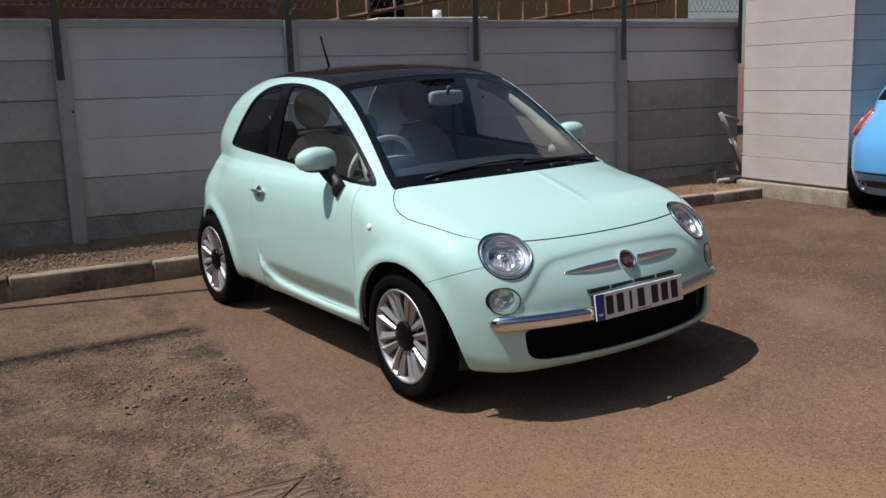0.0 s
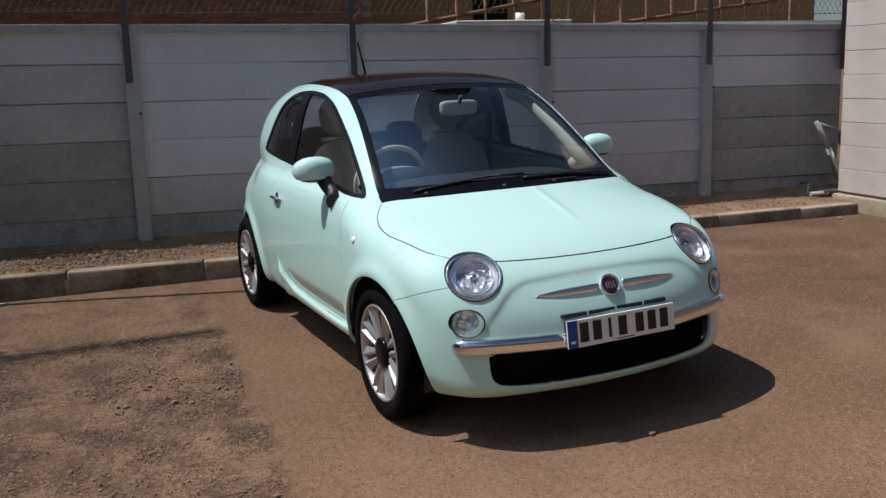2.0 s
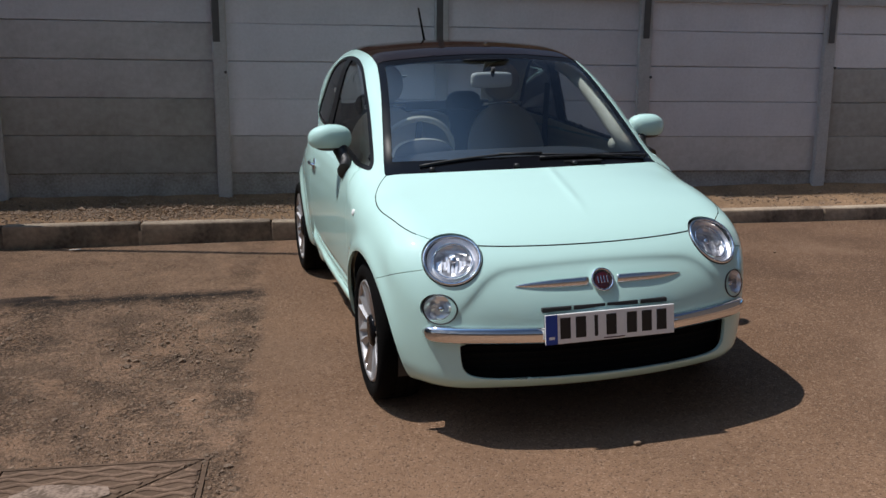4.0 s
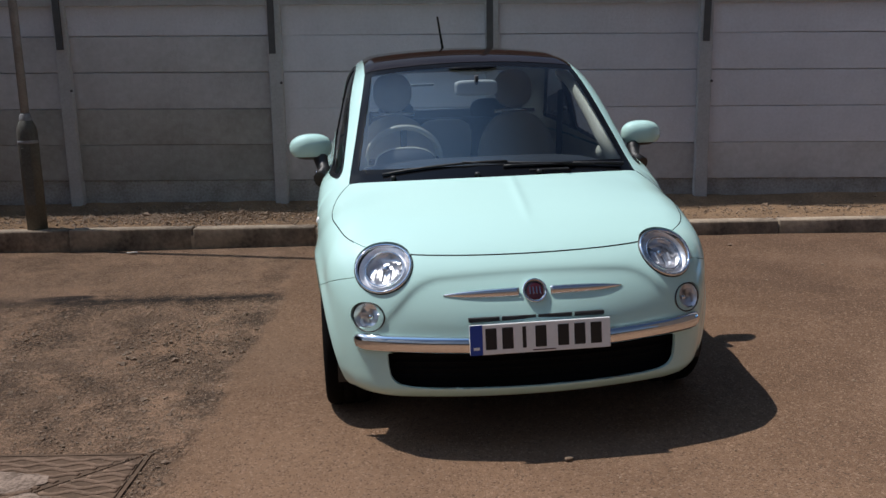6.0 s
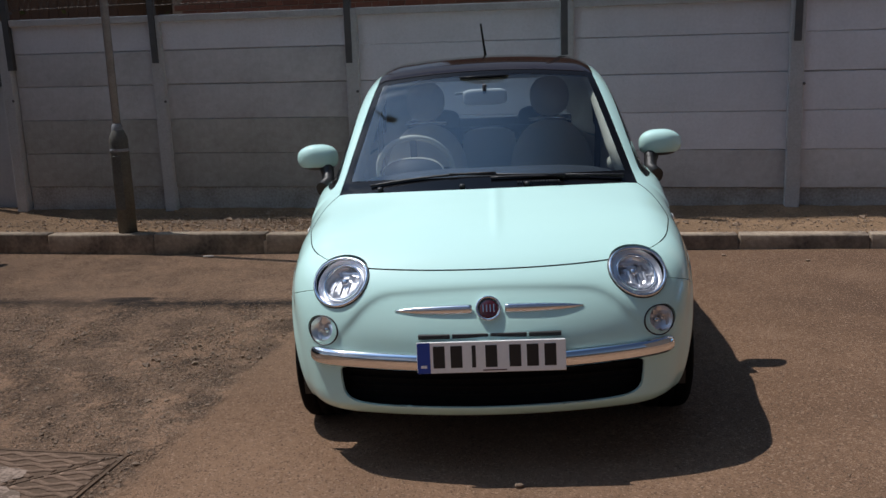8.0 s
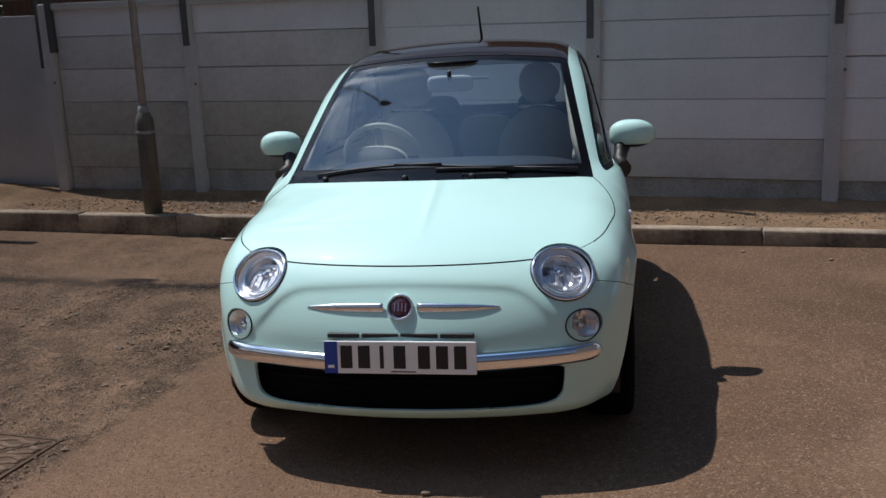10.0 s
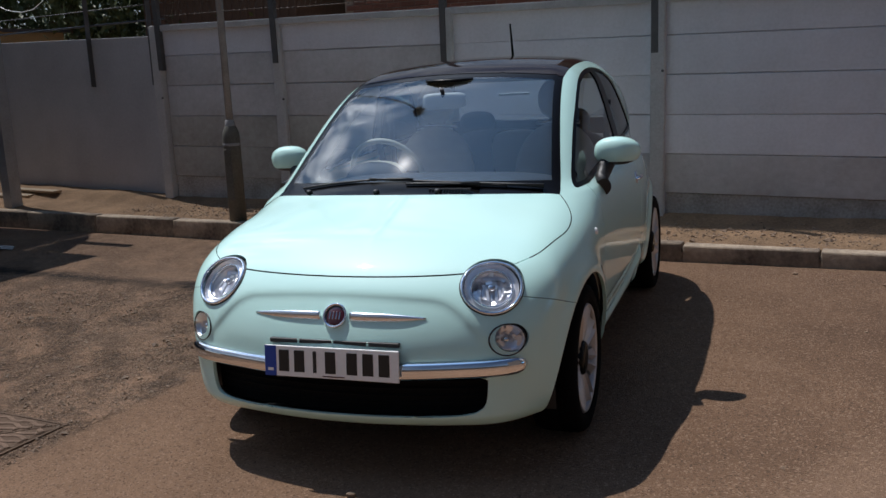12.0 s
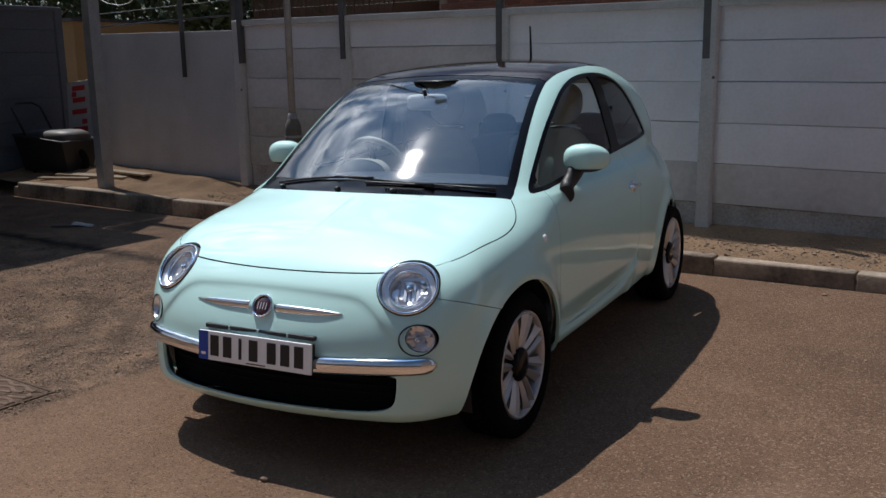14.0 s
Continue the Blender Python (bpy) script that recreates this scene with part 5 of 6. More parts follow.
vent_p = at_top(0.22, 0.085, 0.003)
part("cowl_vent", moved(join_bm(*[box_bm(-0.09 + 0.012 * k, -0.084 + 0.012 * k, -0.016, 0.016, 0, 0.004) for k in range(15)]), Matrix.Translation(vent_p)), PLASTIC, CAR, "black cowl vent")
base = at_top(0, 1.99)
aerial = part("aerial", tube([base + Vector((0, 0.0, 0.010)), base + Vector((-0.012, 0.026, 0.11)), base + Vector((-0.026, 0.054, 0.232))], [0.0085, 0.0068, 0.0058], 8), RUBBER, CAR, "short black roof aerial")
part("aerial_base", ball(0.018, 0.03, 0.014, base, 2.2, 18, 10), PLASTIC, aerial)

# ---- cabin ----
def lining(name, kinds, rule, material, sink, label):
    part(name, panel_mesh(name, kinds, 0, 0, only=rule, sink=sink), material, CAR, label)


cabin = (mid[:, 1] > 0.15) & (mid[:, 1] < 3.0) & (mid[:, 2] > 0.30)
lining("cabin_lining", ["body", "door_right", "door_left", "bumper"], cabin & (mid[:, 2] < 0.96), CREAM, 0.03, "ivory cabin side trim")
lining("pillar_trim", ["body", "door_right", "door_left"], cabin & (mid[:, 2] >= 0.96) & (mid[:, 1] < 1.1), CREAM, 0.014, "cream pillar trim")
lining("rear_trim", ["body", "door_right", "door_left"], cabin & (mid[:, 2] >= 0.96) & (mid[:, 1] >= 1.1), CREAM, 0.014, "pale rear pillar trim")
lining("headlining", ["roof"], cabin, CREAM, 0.02, "pale headlining")
part("cabin_floor", box_bm(-0.64, 0.64, 0.30, 2.65, 0.24, 0.28), DARK_TRIM, CAR, "dark cabin floor")
part("scuttle", box_bm(-0.69, 0.69, 0.04, 0.52, 0.775, 0.80), DARK_TRIM, CAR, "dark scuttle panel")
part("bulkhead", box_bm(-0.62, 0.62, 0.30, 0.33, 0.26, 0.80), DARK_TRIM, CAR)
dash = ball(0.64, 0.19, 0.13, (0, 0.50, 0.835), 3.2, 40, 20)
for v in dash.verts:
    v.co.y += 0.22 * v.co.x**2
part("dashboard", dash, DARK_TRIM, CAR, "dark grey dashboard top")
part("dash_panel", moved(box_bm(-0.60, 0.60, -0.012, 0.012, -0.075, 0.075, 0.01, 3), pose(0, 0.70, 0.80, -12)), MINT, CAR, "mint dashboard fascia")
hood = ball(0.15, 0.10, 0.085, (-0.36, 0.66, 0.925), 2.4, 26, 16)
binnacle = part("instrument_hood", hood, DARK_TRIM, CAR, "dark instrument hood with a cream band")
band = ball(0.154, 0.104, 0.089, (-0.36, 0.66, 0.925), 2.4, 40, 30)
for co, no in (((0, 0.635, 0), (0, -1, 0)), ((0, 0.69, 0), (0, 1, 0)), ((0, 0, 0.92), (0, 0, -1))):
    bmesh.ops.bisect_plane(band, geom=band.verts[:] + band.edges[:] + band.faces[:], plane_co=co, plane_no=no, clear_outer=True)
part("hood_band", band, CREAM, binnacle, "cream band")
sw = Matrix.Translation((-0.36, 0.80, 0.935)) @ Matrix.Rotation(radians(-66), 4, "X")
rim_w = lathe([(0.185 + 0.014 * math.cos(a), 0.014 * math.sin(a)) for a in np.linspace(0, 2 * math.pi, 13)[:-1]], 44, closed=True, axis="z")
steering = part("steering_wheel", rim_w, CREAM, CAR, "cream steering wheel", sw)
part("airbag_pad", ball(0.075, 0.062, 0.03, (0, -0.01, -0.012), 2.6, 24, 14), CREAM, steering, "cream wheel boss")
for a in (180, 0, 270):
    part("wheel_spoke", moved(box_bm(0.05, 0.178, -0.016, 0.016, -0.014, -0.002, 0.004, 2), Matrix.Rotation(radians(a), 4, "Z")), DARK_TRIM, steering)
for s in (-1, 1):
    x = 0.355 * s
    cushion = ball(0.245, 0.26, 0.095, (x, 1.18, 0.50), 3.4, 28, 16)
    seat_ob = part("front_seat", cushion, SEAT, CAR, "beige and brown front seat")
    back = ball(0.235, 0.085, 0.32, (0, 0, 0), 3.0, 30, 20)
    for v in back.verts:
        v.co.x *= 1 - 0.22 * max(v.co.z / 0.32, 0) ** 2
    part("seat_back", moved(back, Matrix.Translation((x, 1.47, 0.79)) @ Matrix.Rotation(radians(-14), 4, "X")), SEAT, seat_ob, "brown fabric seat back")
    part("headrest", moved(ball(0.112, 0.052, 0.112, (0, 0, 0), 2.3, 28, 18), Matrix.Translation((x, 1.575, 1.235)) @ Matrix.Rotation(radians(-10), 4, "X")), SEAT, seat_ob, "round headrest")
    for k in (-0.045, 0.045):
        part("headrest_post", tube([(x + k, 1.55, 1.06), (x + k, 1.57, 1.15)], 0.007, 8), CHROME, seat_ob)
    part("seat_yoke", tube([(x - 0.12, 1.545, 1.105), (x, 1.55, 1.115), (x + 0.12, 1.545, 1.105)], 0.012, 8), CHROME, seat_ob)
    part("belt", tube([(0.63 * s, 1.53, 1.22), (0.62 * s, 1.53, 0.95), (0.60 * s, 1.50, 0.55)], 0.018, 8, flat=0.15), DARK_TRIM, CAR, "dark seat belt")
    pillar_line = [(0.36, 0.965), (0.50, 1.095), (0.64, 1.195), (0.80, 1.288), (0.95, 1.352), (1.08, 1.385)]
    part("screen_pillar_trim", tube([at_side(y, z, s, -0.066) for y, z in pillar_line], [0.050, 0.044, 0.039, 0.035, 0.031, 0.027], 14), CREAM, CAR, "cream windscreen pillar trim")
    tw = at_side(0.47, 1.045, s, -0.125)
    part("tweeter", lathe([(0.028, 0.0), (0.026, 0.008), (0.0, 0.01)], 20, axis="z"), CREAM, CAR, "round cream tweeter", facing(tw, (-s, -0.3, 0.2)))
    part("rear_headrest", ball(0.115, 0.045, 0.075, (0.30 * s, 2.17, 1.075), 2.8, 24, 14), DARK_TRIM, CAR, "dark rear headrest")
part("rear_seat_back", ball(0.55, 0.085, 0.30, (0, 2.10, 0.74), 4.0, 36, 18), DARK_TRIM, CAR, "dark rear seat")
part("rear_seat_cushion", ball(0.55, 0.25, 0.09, (0, 1.88, 0.50), 4.0, 30, 14), DARK_TRIM, CAR, "dark rear seat cushion")
part("rear_bench_pad", ball(0.20, 0.05, 0.17, (0.0, 2.055, 0.865), 3.2, 24, 14), CREAM, CAR, "ivory rear bench centre")
part("shelf_lip", box_bm(-0.54, 0.54, 2.36, 2.39, 0.97, 1.078, 0.008, 2), DARK_TRIM, CAR, "dark shelf edge")
part("parcel_shelf", box_bm(-0.53, 0.53, 2.08, 2.52, 0.955, 0.975, 0.006, 2), DARK_TRIM, CAR, "dark parcel shelf")
PALE_TRIM = surface("pale_grey_trim", (0.74, 0.73, 0.69), (0.68, 0.67, 0.63), rough=0.5)
inner = part("interior_mirror", ball(0.105, 0.020, 0.038, (0.0, 0.70, 1.285), 5.0, 26, 14), PALE_TRIM, CAR, "interior mirror")
part("mirror_face", ball(0.096, 0.004, 0.030, (0.0, 0.717, 1.285), 3.4, 20, 10), CHROME, inner, "mirror glass")
part("mirror_stalk", tube([(0, 0.69, 1.30), (0, 0.67, 1.345)], 0.010, 8), DARK_TRIM, inner)
part("sensor_pod", ball(0.125, 0.075, 0.010, at_top(0, 0.805, -0.012), 2.4, 24, 10), SEAL, CAR, "black pod at the top of the windscreen")
part("rear_window_label", moved(box_bm(-0.10, 0.10, -0.012, 0.012, -0.001, 0.001), facing(at_top(-0.12, 2.42, -0.012), normal_at(at_top(-0.12, 2.42)))), WHITE_PLATE, CAR, "white sticker on the rear window")

# ---- things round the car ----
# lamp post on the verge
POLE = surface("galvanised_pole", (0.24, 0.24, 0.25), (0.16, 0.16, 0.165), rough=0.7, metal=0.0, coarse=8, fine=70, bump=0.001, bump_scale=90)
POLE_BASE = surface("weathered_pole_base", (0.10, 0.095, 0.08), (0.055, 0.05, 0.042), rough=0.75, coarse=7, fine=60, bump=0.0015, bump_scale=90)
post = thing("lamp_post", Matrix.Translation((-3.09, 3.665, 0.0)), "tall grey steel lamp post with a wide dark base", "lamp post")
part("base", lathe([(0.0, 0.10), (0.076, 0.10), (0.076, 0.90), (0.072, 0.95), (0.050, 1.00), (0.034, 1.03), (0.0, 1.03)], 24, axis="z"), POLE_BASE, post, "wide dark base")
part("pole", tube([(0, 0, 1.0), (0.0, 0, 3.0), (0, 0, 6.2)], [0.032, 0.031, 0.029], 18), POLE, post, "grey tube")
part("collar", lathe([(0.046, 0.985), (0.048, 1.0), (0.042, 1.045), (0.033, 1.06)], 20, axis="z"), POLE, post)
part("arm", tube([(0, 0, 6.15), (0.04, -0.05, 6.35), (0.18, -0.20, 6.45), (0.36, -0.40, 6.47)], [0.029, 0.028, 0.026, 0.024], 12), POLE, post, "curved lamp arm")
part("lamp_head", moved(ball(0.17, 0.13, 0.07, (0, 0, 0), 4.0, 26, 14), Matrix.Translation((0.44, -0.49, 6.46)) @ pose(0, 0, 0, 0, -4, -48)), PLASTIC, post, "dark lamp head")
part("access_door", box_bm(-0.035, 0.035, -0.080, -0.068, 0.35, 0.80, 0.004, 2), POLE_BASE, post)
part("strap", lathe([(0.0775, 0.83), (0.0795, 0.835), (0.0795, 0.85), (0.0775, 0.855)], 24, axis="z"), POLE, post, "steel strap")

# steel column and canopy at the west end
COLUMN = surface("grey_steel_column", (0.30, 0.30, 0.31), (0.22, 0.22, 0.225), rough=0.6, coarse=8, fine=70, bump=0.001, bump_scale=90)
canopy = thing("canopy", FENCE_M, "flat canopy of dark sheets on a grey square column", "canopy")
part("column", box_bm(-5.065, -4.935, -0.66, -0.52, 0.0, 3.0, 0.006, 2), COLUMN, canopy, "grey square steel column")
part("brace", tube([(-5.0, -0.58, 2.15), (-5.45, -0.70, 2.95)], 0.04, 8), POLE, canopy)
part("cable", tube([(-4.94, -0.52, 2.26), (-4.80, -0.50, 2.20), (-4.62, -0.48, 2.17), (-4.45, -0.47, 2.19), (-4.30, -0.46, 2.27), (-4.2, -0.45, 2.40)], 0.0045, 6), WHITE_PLATE, canopy, "thin white hanging cable")
for n in (-0.95, -3.2, -5.6):
    part("beam", box_bm(-9.6, -4.0, n - 0.05, n + 0.05, 2.90, 3.02), POLE, canopy, "steel beam")
part("link_beam", box_bm(-5.05, -4.95, -1.0, -0.55, 2.90, 3.0), POLE, canopy)
for k in range(6):
    a = -9.6 + 0.94 * k
    n_end = -0.55 if k < 5 else -1.35
    part("roof_sheet", moved(box_bm(a, a + 0.925, -7.4 + 0.1 * (k % 2), n_end, 3.025, 3.05), Matrix.Identity(4)), BRACKET, canopy, "dark roof sheet")
bm = bmesh.new()
low = [bm.verts.new(p) for p in ((-4.89, -1.345, 3.025), (-3.98, -1.345, 3.025), (-3.98, -1.9, 3.025), (-4.40, -1.345, 3.025), (-4.70, -0.80, 3.025), (-4.89, -0.60, 3.025))]
bm.faces.new((low[0], low[3], low[4], low[5]))
bm.verts.remove(low[1]), bm.verts.remove(low[2])
bmesh.ops.solidify(bm, geom=bm.faces[:], thickness=0.02)
part("corner_sheet", bm, BRACKET, canopy, "dark roof sheet")
for n in (-3.2, -5.6):
    part("far_column", box_bm(-9.55, -9.4, n - 0.08, n + 0.08, 0, 2.9), POLE, canopy)

# black barrow, sign, planks
GREY_LID = surface("grey_sheet", (0.085, 0.075, 0.07), (0.05, 0.045, 0.042), rough=0.55, coarse=6, fine=50)


def barrow():
    at = FENCE_M @ Matrix.Translation((-6.88, 0.0, 0.15)) @ pose(0, 0, 0, 0, 0, 8)
    b = thing("wheelbarrow", at, "black wheelbarrow with a looped tube handle on the verge", "wheelbarrow")
    bm = bmesh.new()
    lo = [bm.verts.new(p) for p in ((-0.40, -0.2, 0.05), (0.40, -0.2, 0.05), (0.40, 0.2, 0.05), (-0.40, 0.2, 0.05))]
    hi = [bm.verts.new(p) for p in ((-0.45, -0.3, 0.52), (0.46, -0.3, 0.44), (0.46, 0.3, 0.44), (-0.45, 0.3, 0.52))]
    bm.faces.new(lo[::-1])
    for i in range(4):
        bm.faces.new((lo[i], lo[(i + 1) % 4], hi[(i + 1) % 4], hi[i]))
    part("tray", bm, PLASTIC, b, "black tray").modifiers.new("thick", "SOLIDIFY").thickness = 0.012
    part("rim", tube([(-0.45, -0.3, 0.52), (0.46, -0.3, 0.44), (0.46, 0.3, 0.44), (-0.45, 0.3, 0.52), (-0.45, -0.3, 0.52)], 0.014, 8), PLASTIC, b)
    part("load", ball(0.42, 0.26, 0.13, (0.03, 0, 0.45), 5.0, 20, 12), GREY_LID, b, "dull grey sheeted load")
    part("wheel", moved(lathe([(0.10, -0.03), (0.16, -0.035), (0.18, 0.0), (0.16, 0.035), (0.10, 0.03)], 24, closed=True, axis="y"), Matrix.Translation((0.38, 0, 0.17))), RUBBER, b, "black tyre")
    for y in (-0.18, 0.18):
        part("leg", tube([(-0.2, y, 0.25), (-0.26, y, 0.0)], 0.014, 8), PLASTIC, b)
    part("handle", tube([(-0.3, -0.22, 0.5), (-0.52, -0.22, 0.86), (-0.56, -0.12, 0.92), (-0.56, 0.12, 0.92), (-0.52, 0.22, 0.86), (-0.3, 0.22, 0.5)], 0.016, 8), PLASTIC, b, "looped tube handle")


barrow()
SIGN = surface("sign_white", (0.42, 0.40, 0.38), (0.32, 0.30, 0.28), rough=0.6, coarse=6, fine=50)
SIGN_RED = surface("sign_red", (0.42, 0.02, 0.02), rough=0.6)
sgn = thing("sign_board", FENCE_M @ Matrix.Translation((-7.02, 0.45, 0.16)) @ pose(0, 0, 0, -9, -6, 14), "leaning white sign board with red marks", "sign")
part("board", box_bm(-0.21, 0.21, -0.01, 0.01, 0.0, 1.20, 0.003, 1), SIGN, sgn, "white board")
for z, w, x in ((1.10, 0.22, 0.0), (1.02, 0.08, -0.08), (0.94, 0.22, 0.0), (0.78, 0.26, 0.0), (0.64, 0.09, 0.08), (0.54, 0.26, 0.0)):
    part("sign_mark", box_bm(x - w / 2, x + w / 2, -0.0135, -0.0105, z - 0.032, z + 0.036), SIGN_RED, sgn, "red mark")
WOOD = surface("weathered_plank", (0.34, 0.26, 0.17), (0.22, 0.16, 0.10), rough=0.85, coarse=3, fine=40, stretch=(1, 14, 14), bump=0.002, bump_scale=60)
for s, n, l, w, turn in ((-5.85, -0.18, 1.15, 0.20, 8), (-5.35, -0.02, 0.85, 0.12, -6), (-6.1, -0.42, 0.7, 0.10, 22)):
    tagged(part("plank", box_bm(-l / 2, l / 2, -w / 2, w / 2, 0, 0.025, 0.003, 1), WOOD, None, "", FENCE_M @ pose(s, n, float(verge_z(s, n)) + 0.004, 0, 0, turn)), "weathered timber plank lying on the dirt verge", "plank", "planks on the verge")

# manhole cover with raised waves
IRON = surface("cast_iron", (0.12, 0.08, 0.055), (0.20, 0.13, 0.088), rough=0.9, spec=0.1, coarse=4, fine=70, bump=0.002, bump_scale=120)
WORN = surface("worn_iron", (0.29, 0.19, 0.13), (0.17, 0.11, 0.075), rough=0.88, spec=0.15, coarse=7, fine=70, bump=0.002, bump_scale=120)
man = thing("manhole_cover", Matrix.Translation((-1.865, -0.72, float(ground_z(-1.865, -0.72)) - 0.004)) @ pose(0, 0, 0, 0, 0, -7), "square cast iron cover with a raised wave pattern", "manhole cover")
part("frame", join_bm(box_bm(-0.37, 0.37, 0.345, 0.360, 0, 0.009), box_bm(-0.37, 0.37, -0.360, -0.345, 0, 0.009), box_bm(-0.365, -0.35, -0.345, 0.345, 0, 0.009), box_bm(0.35, 0.365, -0.345, 0.345, 0, 0.009)), IRON, man, "iron frame")
for s in (-1, 1):
    bm = bmesh.new()
    a = [bm.verts.new(p) for p in ((-0.340, -0.338, 0.008), (0.340, -0.338, 0.008), (0.340, 0.338, 0.008), (-0.340, 0.338, 0.008))]
    tri = (a[0], a[1], a[2]) if s > 0 else (a[0], a[2], a[3])
    bm.faces.new(tri)
    for v in [v for v in a if v not in tri]:
        bm.verts.remove(v)
    plate_ob = part("cover_half", bm, IRON, man, "iron cover half", Matrix.Translation((0.003 * s, -0.003 * s, 0)))
    for r in range(15):
        off = -0.31 + 0.044 * r
        run = []
        for t in np.linspace(-0.335, 0.335, 46):
            y = off + 0.011 * math.sin(t * 44 + (r % 2) * 2.2)
            inside = (y < t - 0.012) if s > 0 else (y > t + 0.012)
            if inside:
                run.append((t, y, 0.0085))
            elif len(run) > 3:
                break
            else:
                run = []
        if len(run) > 3:
            part("wave_rib", tube(run, 0.0125, 8, flat=0.32), WORN, plate_ob)
DUST = surface("dry_cement", (0.40, 0.29, 0.22), (0.17, 0.115, 0.08), rough=0.95, coarse=14, fine=70, spread=(0.42, 0.58), bump=0.004, bump_scale=60)
for x, y, rx, ry, h in ((-0.12, 0.12, 0.16, 0.09, 0.0), (0.03, -0.08, 0.13, 0.11, 0.0), (-0.2, -0.16, 0.12, 0.07, 0.0)):
    bm = bmesh.new()
    rim = []
    for k in range(40):
        a = 2 * math.pi * k / 40
        w = 1 + 0.35 * noise.noise((math.cos(a) * 1.6 + x * 9, math.sin(a) * 1.6, 3.0)) + 0.12 * noise.noise((math.cos(a) * 6, math.sin(a) * 6 + y * 7, 1.0))
        rim.append(bm.verts.new((x + rx * w * math.cos(a), y + ry * w * math.sin(a), 0.0125)))
    top = bm.verts.new((x, y, 0.0165))
    for k in range(40):
        bm.faces.new((rim[k], rim[(k + 1) % 40], top)).smooth = True
    part("cement_smear", bm, DUST, man, "pale dried cement smear")

# loose bits
def bit(name, x, y, size, material, label, cat):
    bm = ball(size, size * 0.7, size * 0.45, (0, 0, 0), 2.6, 8, 6)
    for v in bm.verts:
        v.co *= 1 + 0.25 * noise.noise(v.co * 60 + Vector((x, y, 0)) * 9)
    for f in bm.faces:
        f.smooth = False
    tagged(part(name, bm, material, None, "", Matrix.Translation((x, y, float(ground_z(x, y)) + size * 0.35)) @ pose(0, 0, 0, 0, 0, x * 90)), label, cat)


bit("stone", 0.085, -0.765, 0.017, PEBBLE, "small grey stone lying on the tarmac", "stone")
bit("stone", 2.12, 2.45, 0.018, PEBBLE, "small pale stone near the kerb", "stone")
bit("stone", 1.62, 2.70, 0.016, PEBBLE, "small pale stone near the kerb", "stone")
bit("stone", 2.45, 1.75, 0.012, PEBBLE, "small dark stone lying on the tarmac", "stone")
bit("stone", 4.70, 2.35, 0.03, PEBBLE, "pale stone chip beside the plinth", "stone")
GREY_PLASTIC = surface("dirty_white_plastic", (0.42, 0.40, 0.37), (0.28, 0.26, 0.23), rough=0.6, coarse=20, fine=120)
for x, y, a in ((-2.30, 3.30, 10),):
    bm = box_bm(-0.04, 0.04, -0.012, 0.012, 0, 0.003)
    for v in bm.verts:
        v.co.z += 0.012 * abs(math.sin(v.co.x * 30))
    tagged(part("paper_scrap", bm, GREY_PLASTIC, None, "", Matrix.Translation((x, y, float(ground_z(x, y)) + 0.004)) @ pose(0, 0, 0, 0, 0, a)), "crumpled white paper scrap on the tarmac", "litter", "scraps on the tarmac")
GALV = surface("dull_sheet_metal", (0.20, 0.195, 0.19), (0.12, 0.115, 0.11), rough=0.5, metal=0.4, coarse=20, fine=120)
scrap = thing("metal_scrap", Matrix.Translation((-5.08, 2.88, -0.02)) @ pose(0, 0, 0, 0, 0, 20), "bent bright metal scrap lying on the tarmac", "scrap")
part("sheet", moved(box_bm(-0.10, 0.10, -0.03, 0.03, -0.002, 0.002), pose(0, 0, 0.03, 20, 8, 0)), GALV, scrap)
part("strip", tube([(-0.32, -0.02, 0.008), (-0.1, 0.0, 0.015), (0.02, 0, 0.02)], 0.012, 6), BRACKET, scrap)

# broken frame and pipes in the fence corner
GREY_TUBE = surface("grey_tube", (0.34, 0.33, 0.33), (0.22, 0.21, 0.21), rough=0.5, coarse=9, fine=60)
rack = thing("bent_frame", FENCE_M, "bent grey metal frame leaning in the fence corner", "frame")
part("long_leg", tube([(6.44, -0.25, 0.90), (6.57, -0.25, 0.69), (6.80, -0.25, 0.17)], 0.024, 8), GREY_TUBE, rack)
part("cross_leg", tube([(6.43, -0.25, 0.89), (6.72, -0.22, 0.80)], 0.020, 8), GREY_TUBE, rack)
part("white_sleeve", tube([(6.60, -0.25, 0.63), (6.72, -0.25, 0.40)], 0.028, 8), WHITE_PLATE, rack, "white sleeve")
pipe = thing("pipe_stub", FENCE_M, "pale pipe stub standing at the fence foot", "pipe")
part("upright_pipe", tube([(6.34, -0.28, 0.15), (6.35, -0.28, 0.31)], 0.014, 10), GREY_PLASTIC, pipe)
part("elbow", tube([(6.35, -0.28, 0.31), (6.26, -0.28, 0.30)], 0.014, 10), BRACKET, pipe)
tagged(part("board", box_bm(-0.28, 0.28, -0.12, 0.12, 0, 0.03, 0.004, 1), BRACKET, None, "", FENCE_M @ pose(6.68, -0.30, 0.19, 0, 2, 5)), "dark board lying on the verge", "board")
tagged(part("white_bottle", tube([(0, 0, 0.03), (0.17, 0, 0.03), (0.2, 0, 0.03)], [0.022, 0.022, 0.01], 12), GREY_PLASTIC, None, "", FENCE_M @ pose(6.28, -0.40, 0.175, 0, 0, -8)), "white plastic bottle lying on the verge", "bottle")

# light blue car beside the building
BLUE = surface("light_blue_paint", (0.13, 0.42, 0.78), (0.14, 0.44, 0.80), rough=0.3, coat=1.0, coarse=2, fine=900)
blue = thing("blue_car", FENCE_M @ pose(9.05, -2.63, 0.02, 0, 0, 90), "light blue hatchback parked beside the white building", "car")


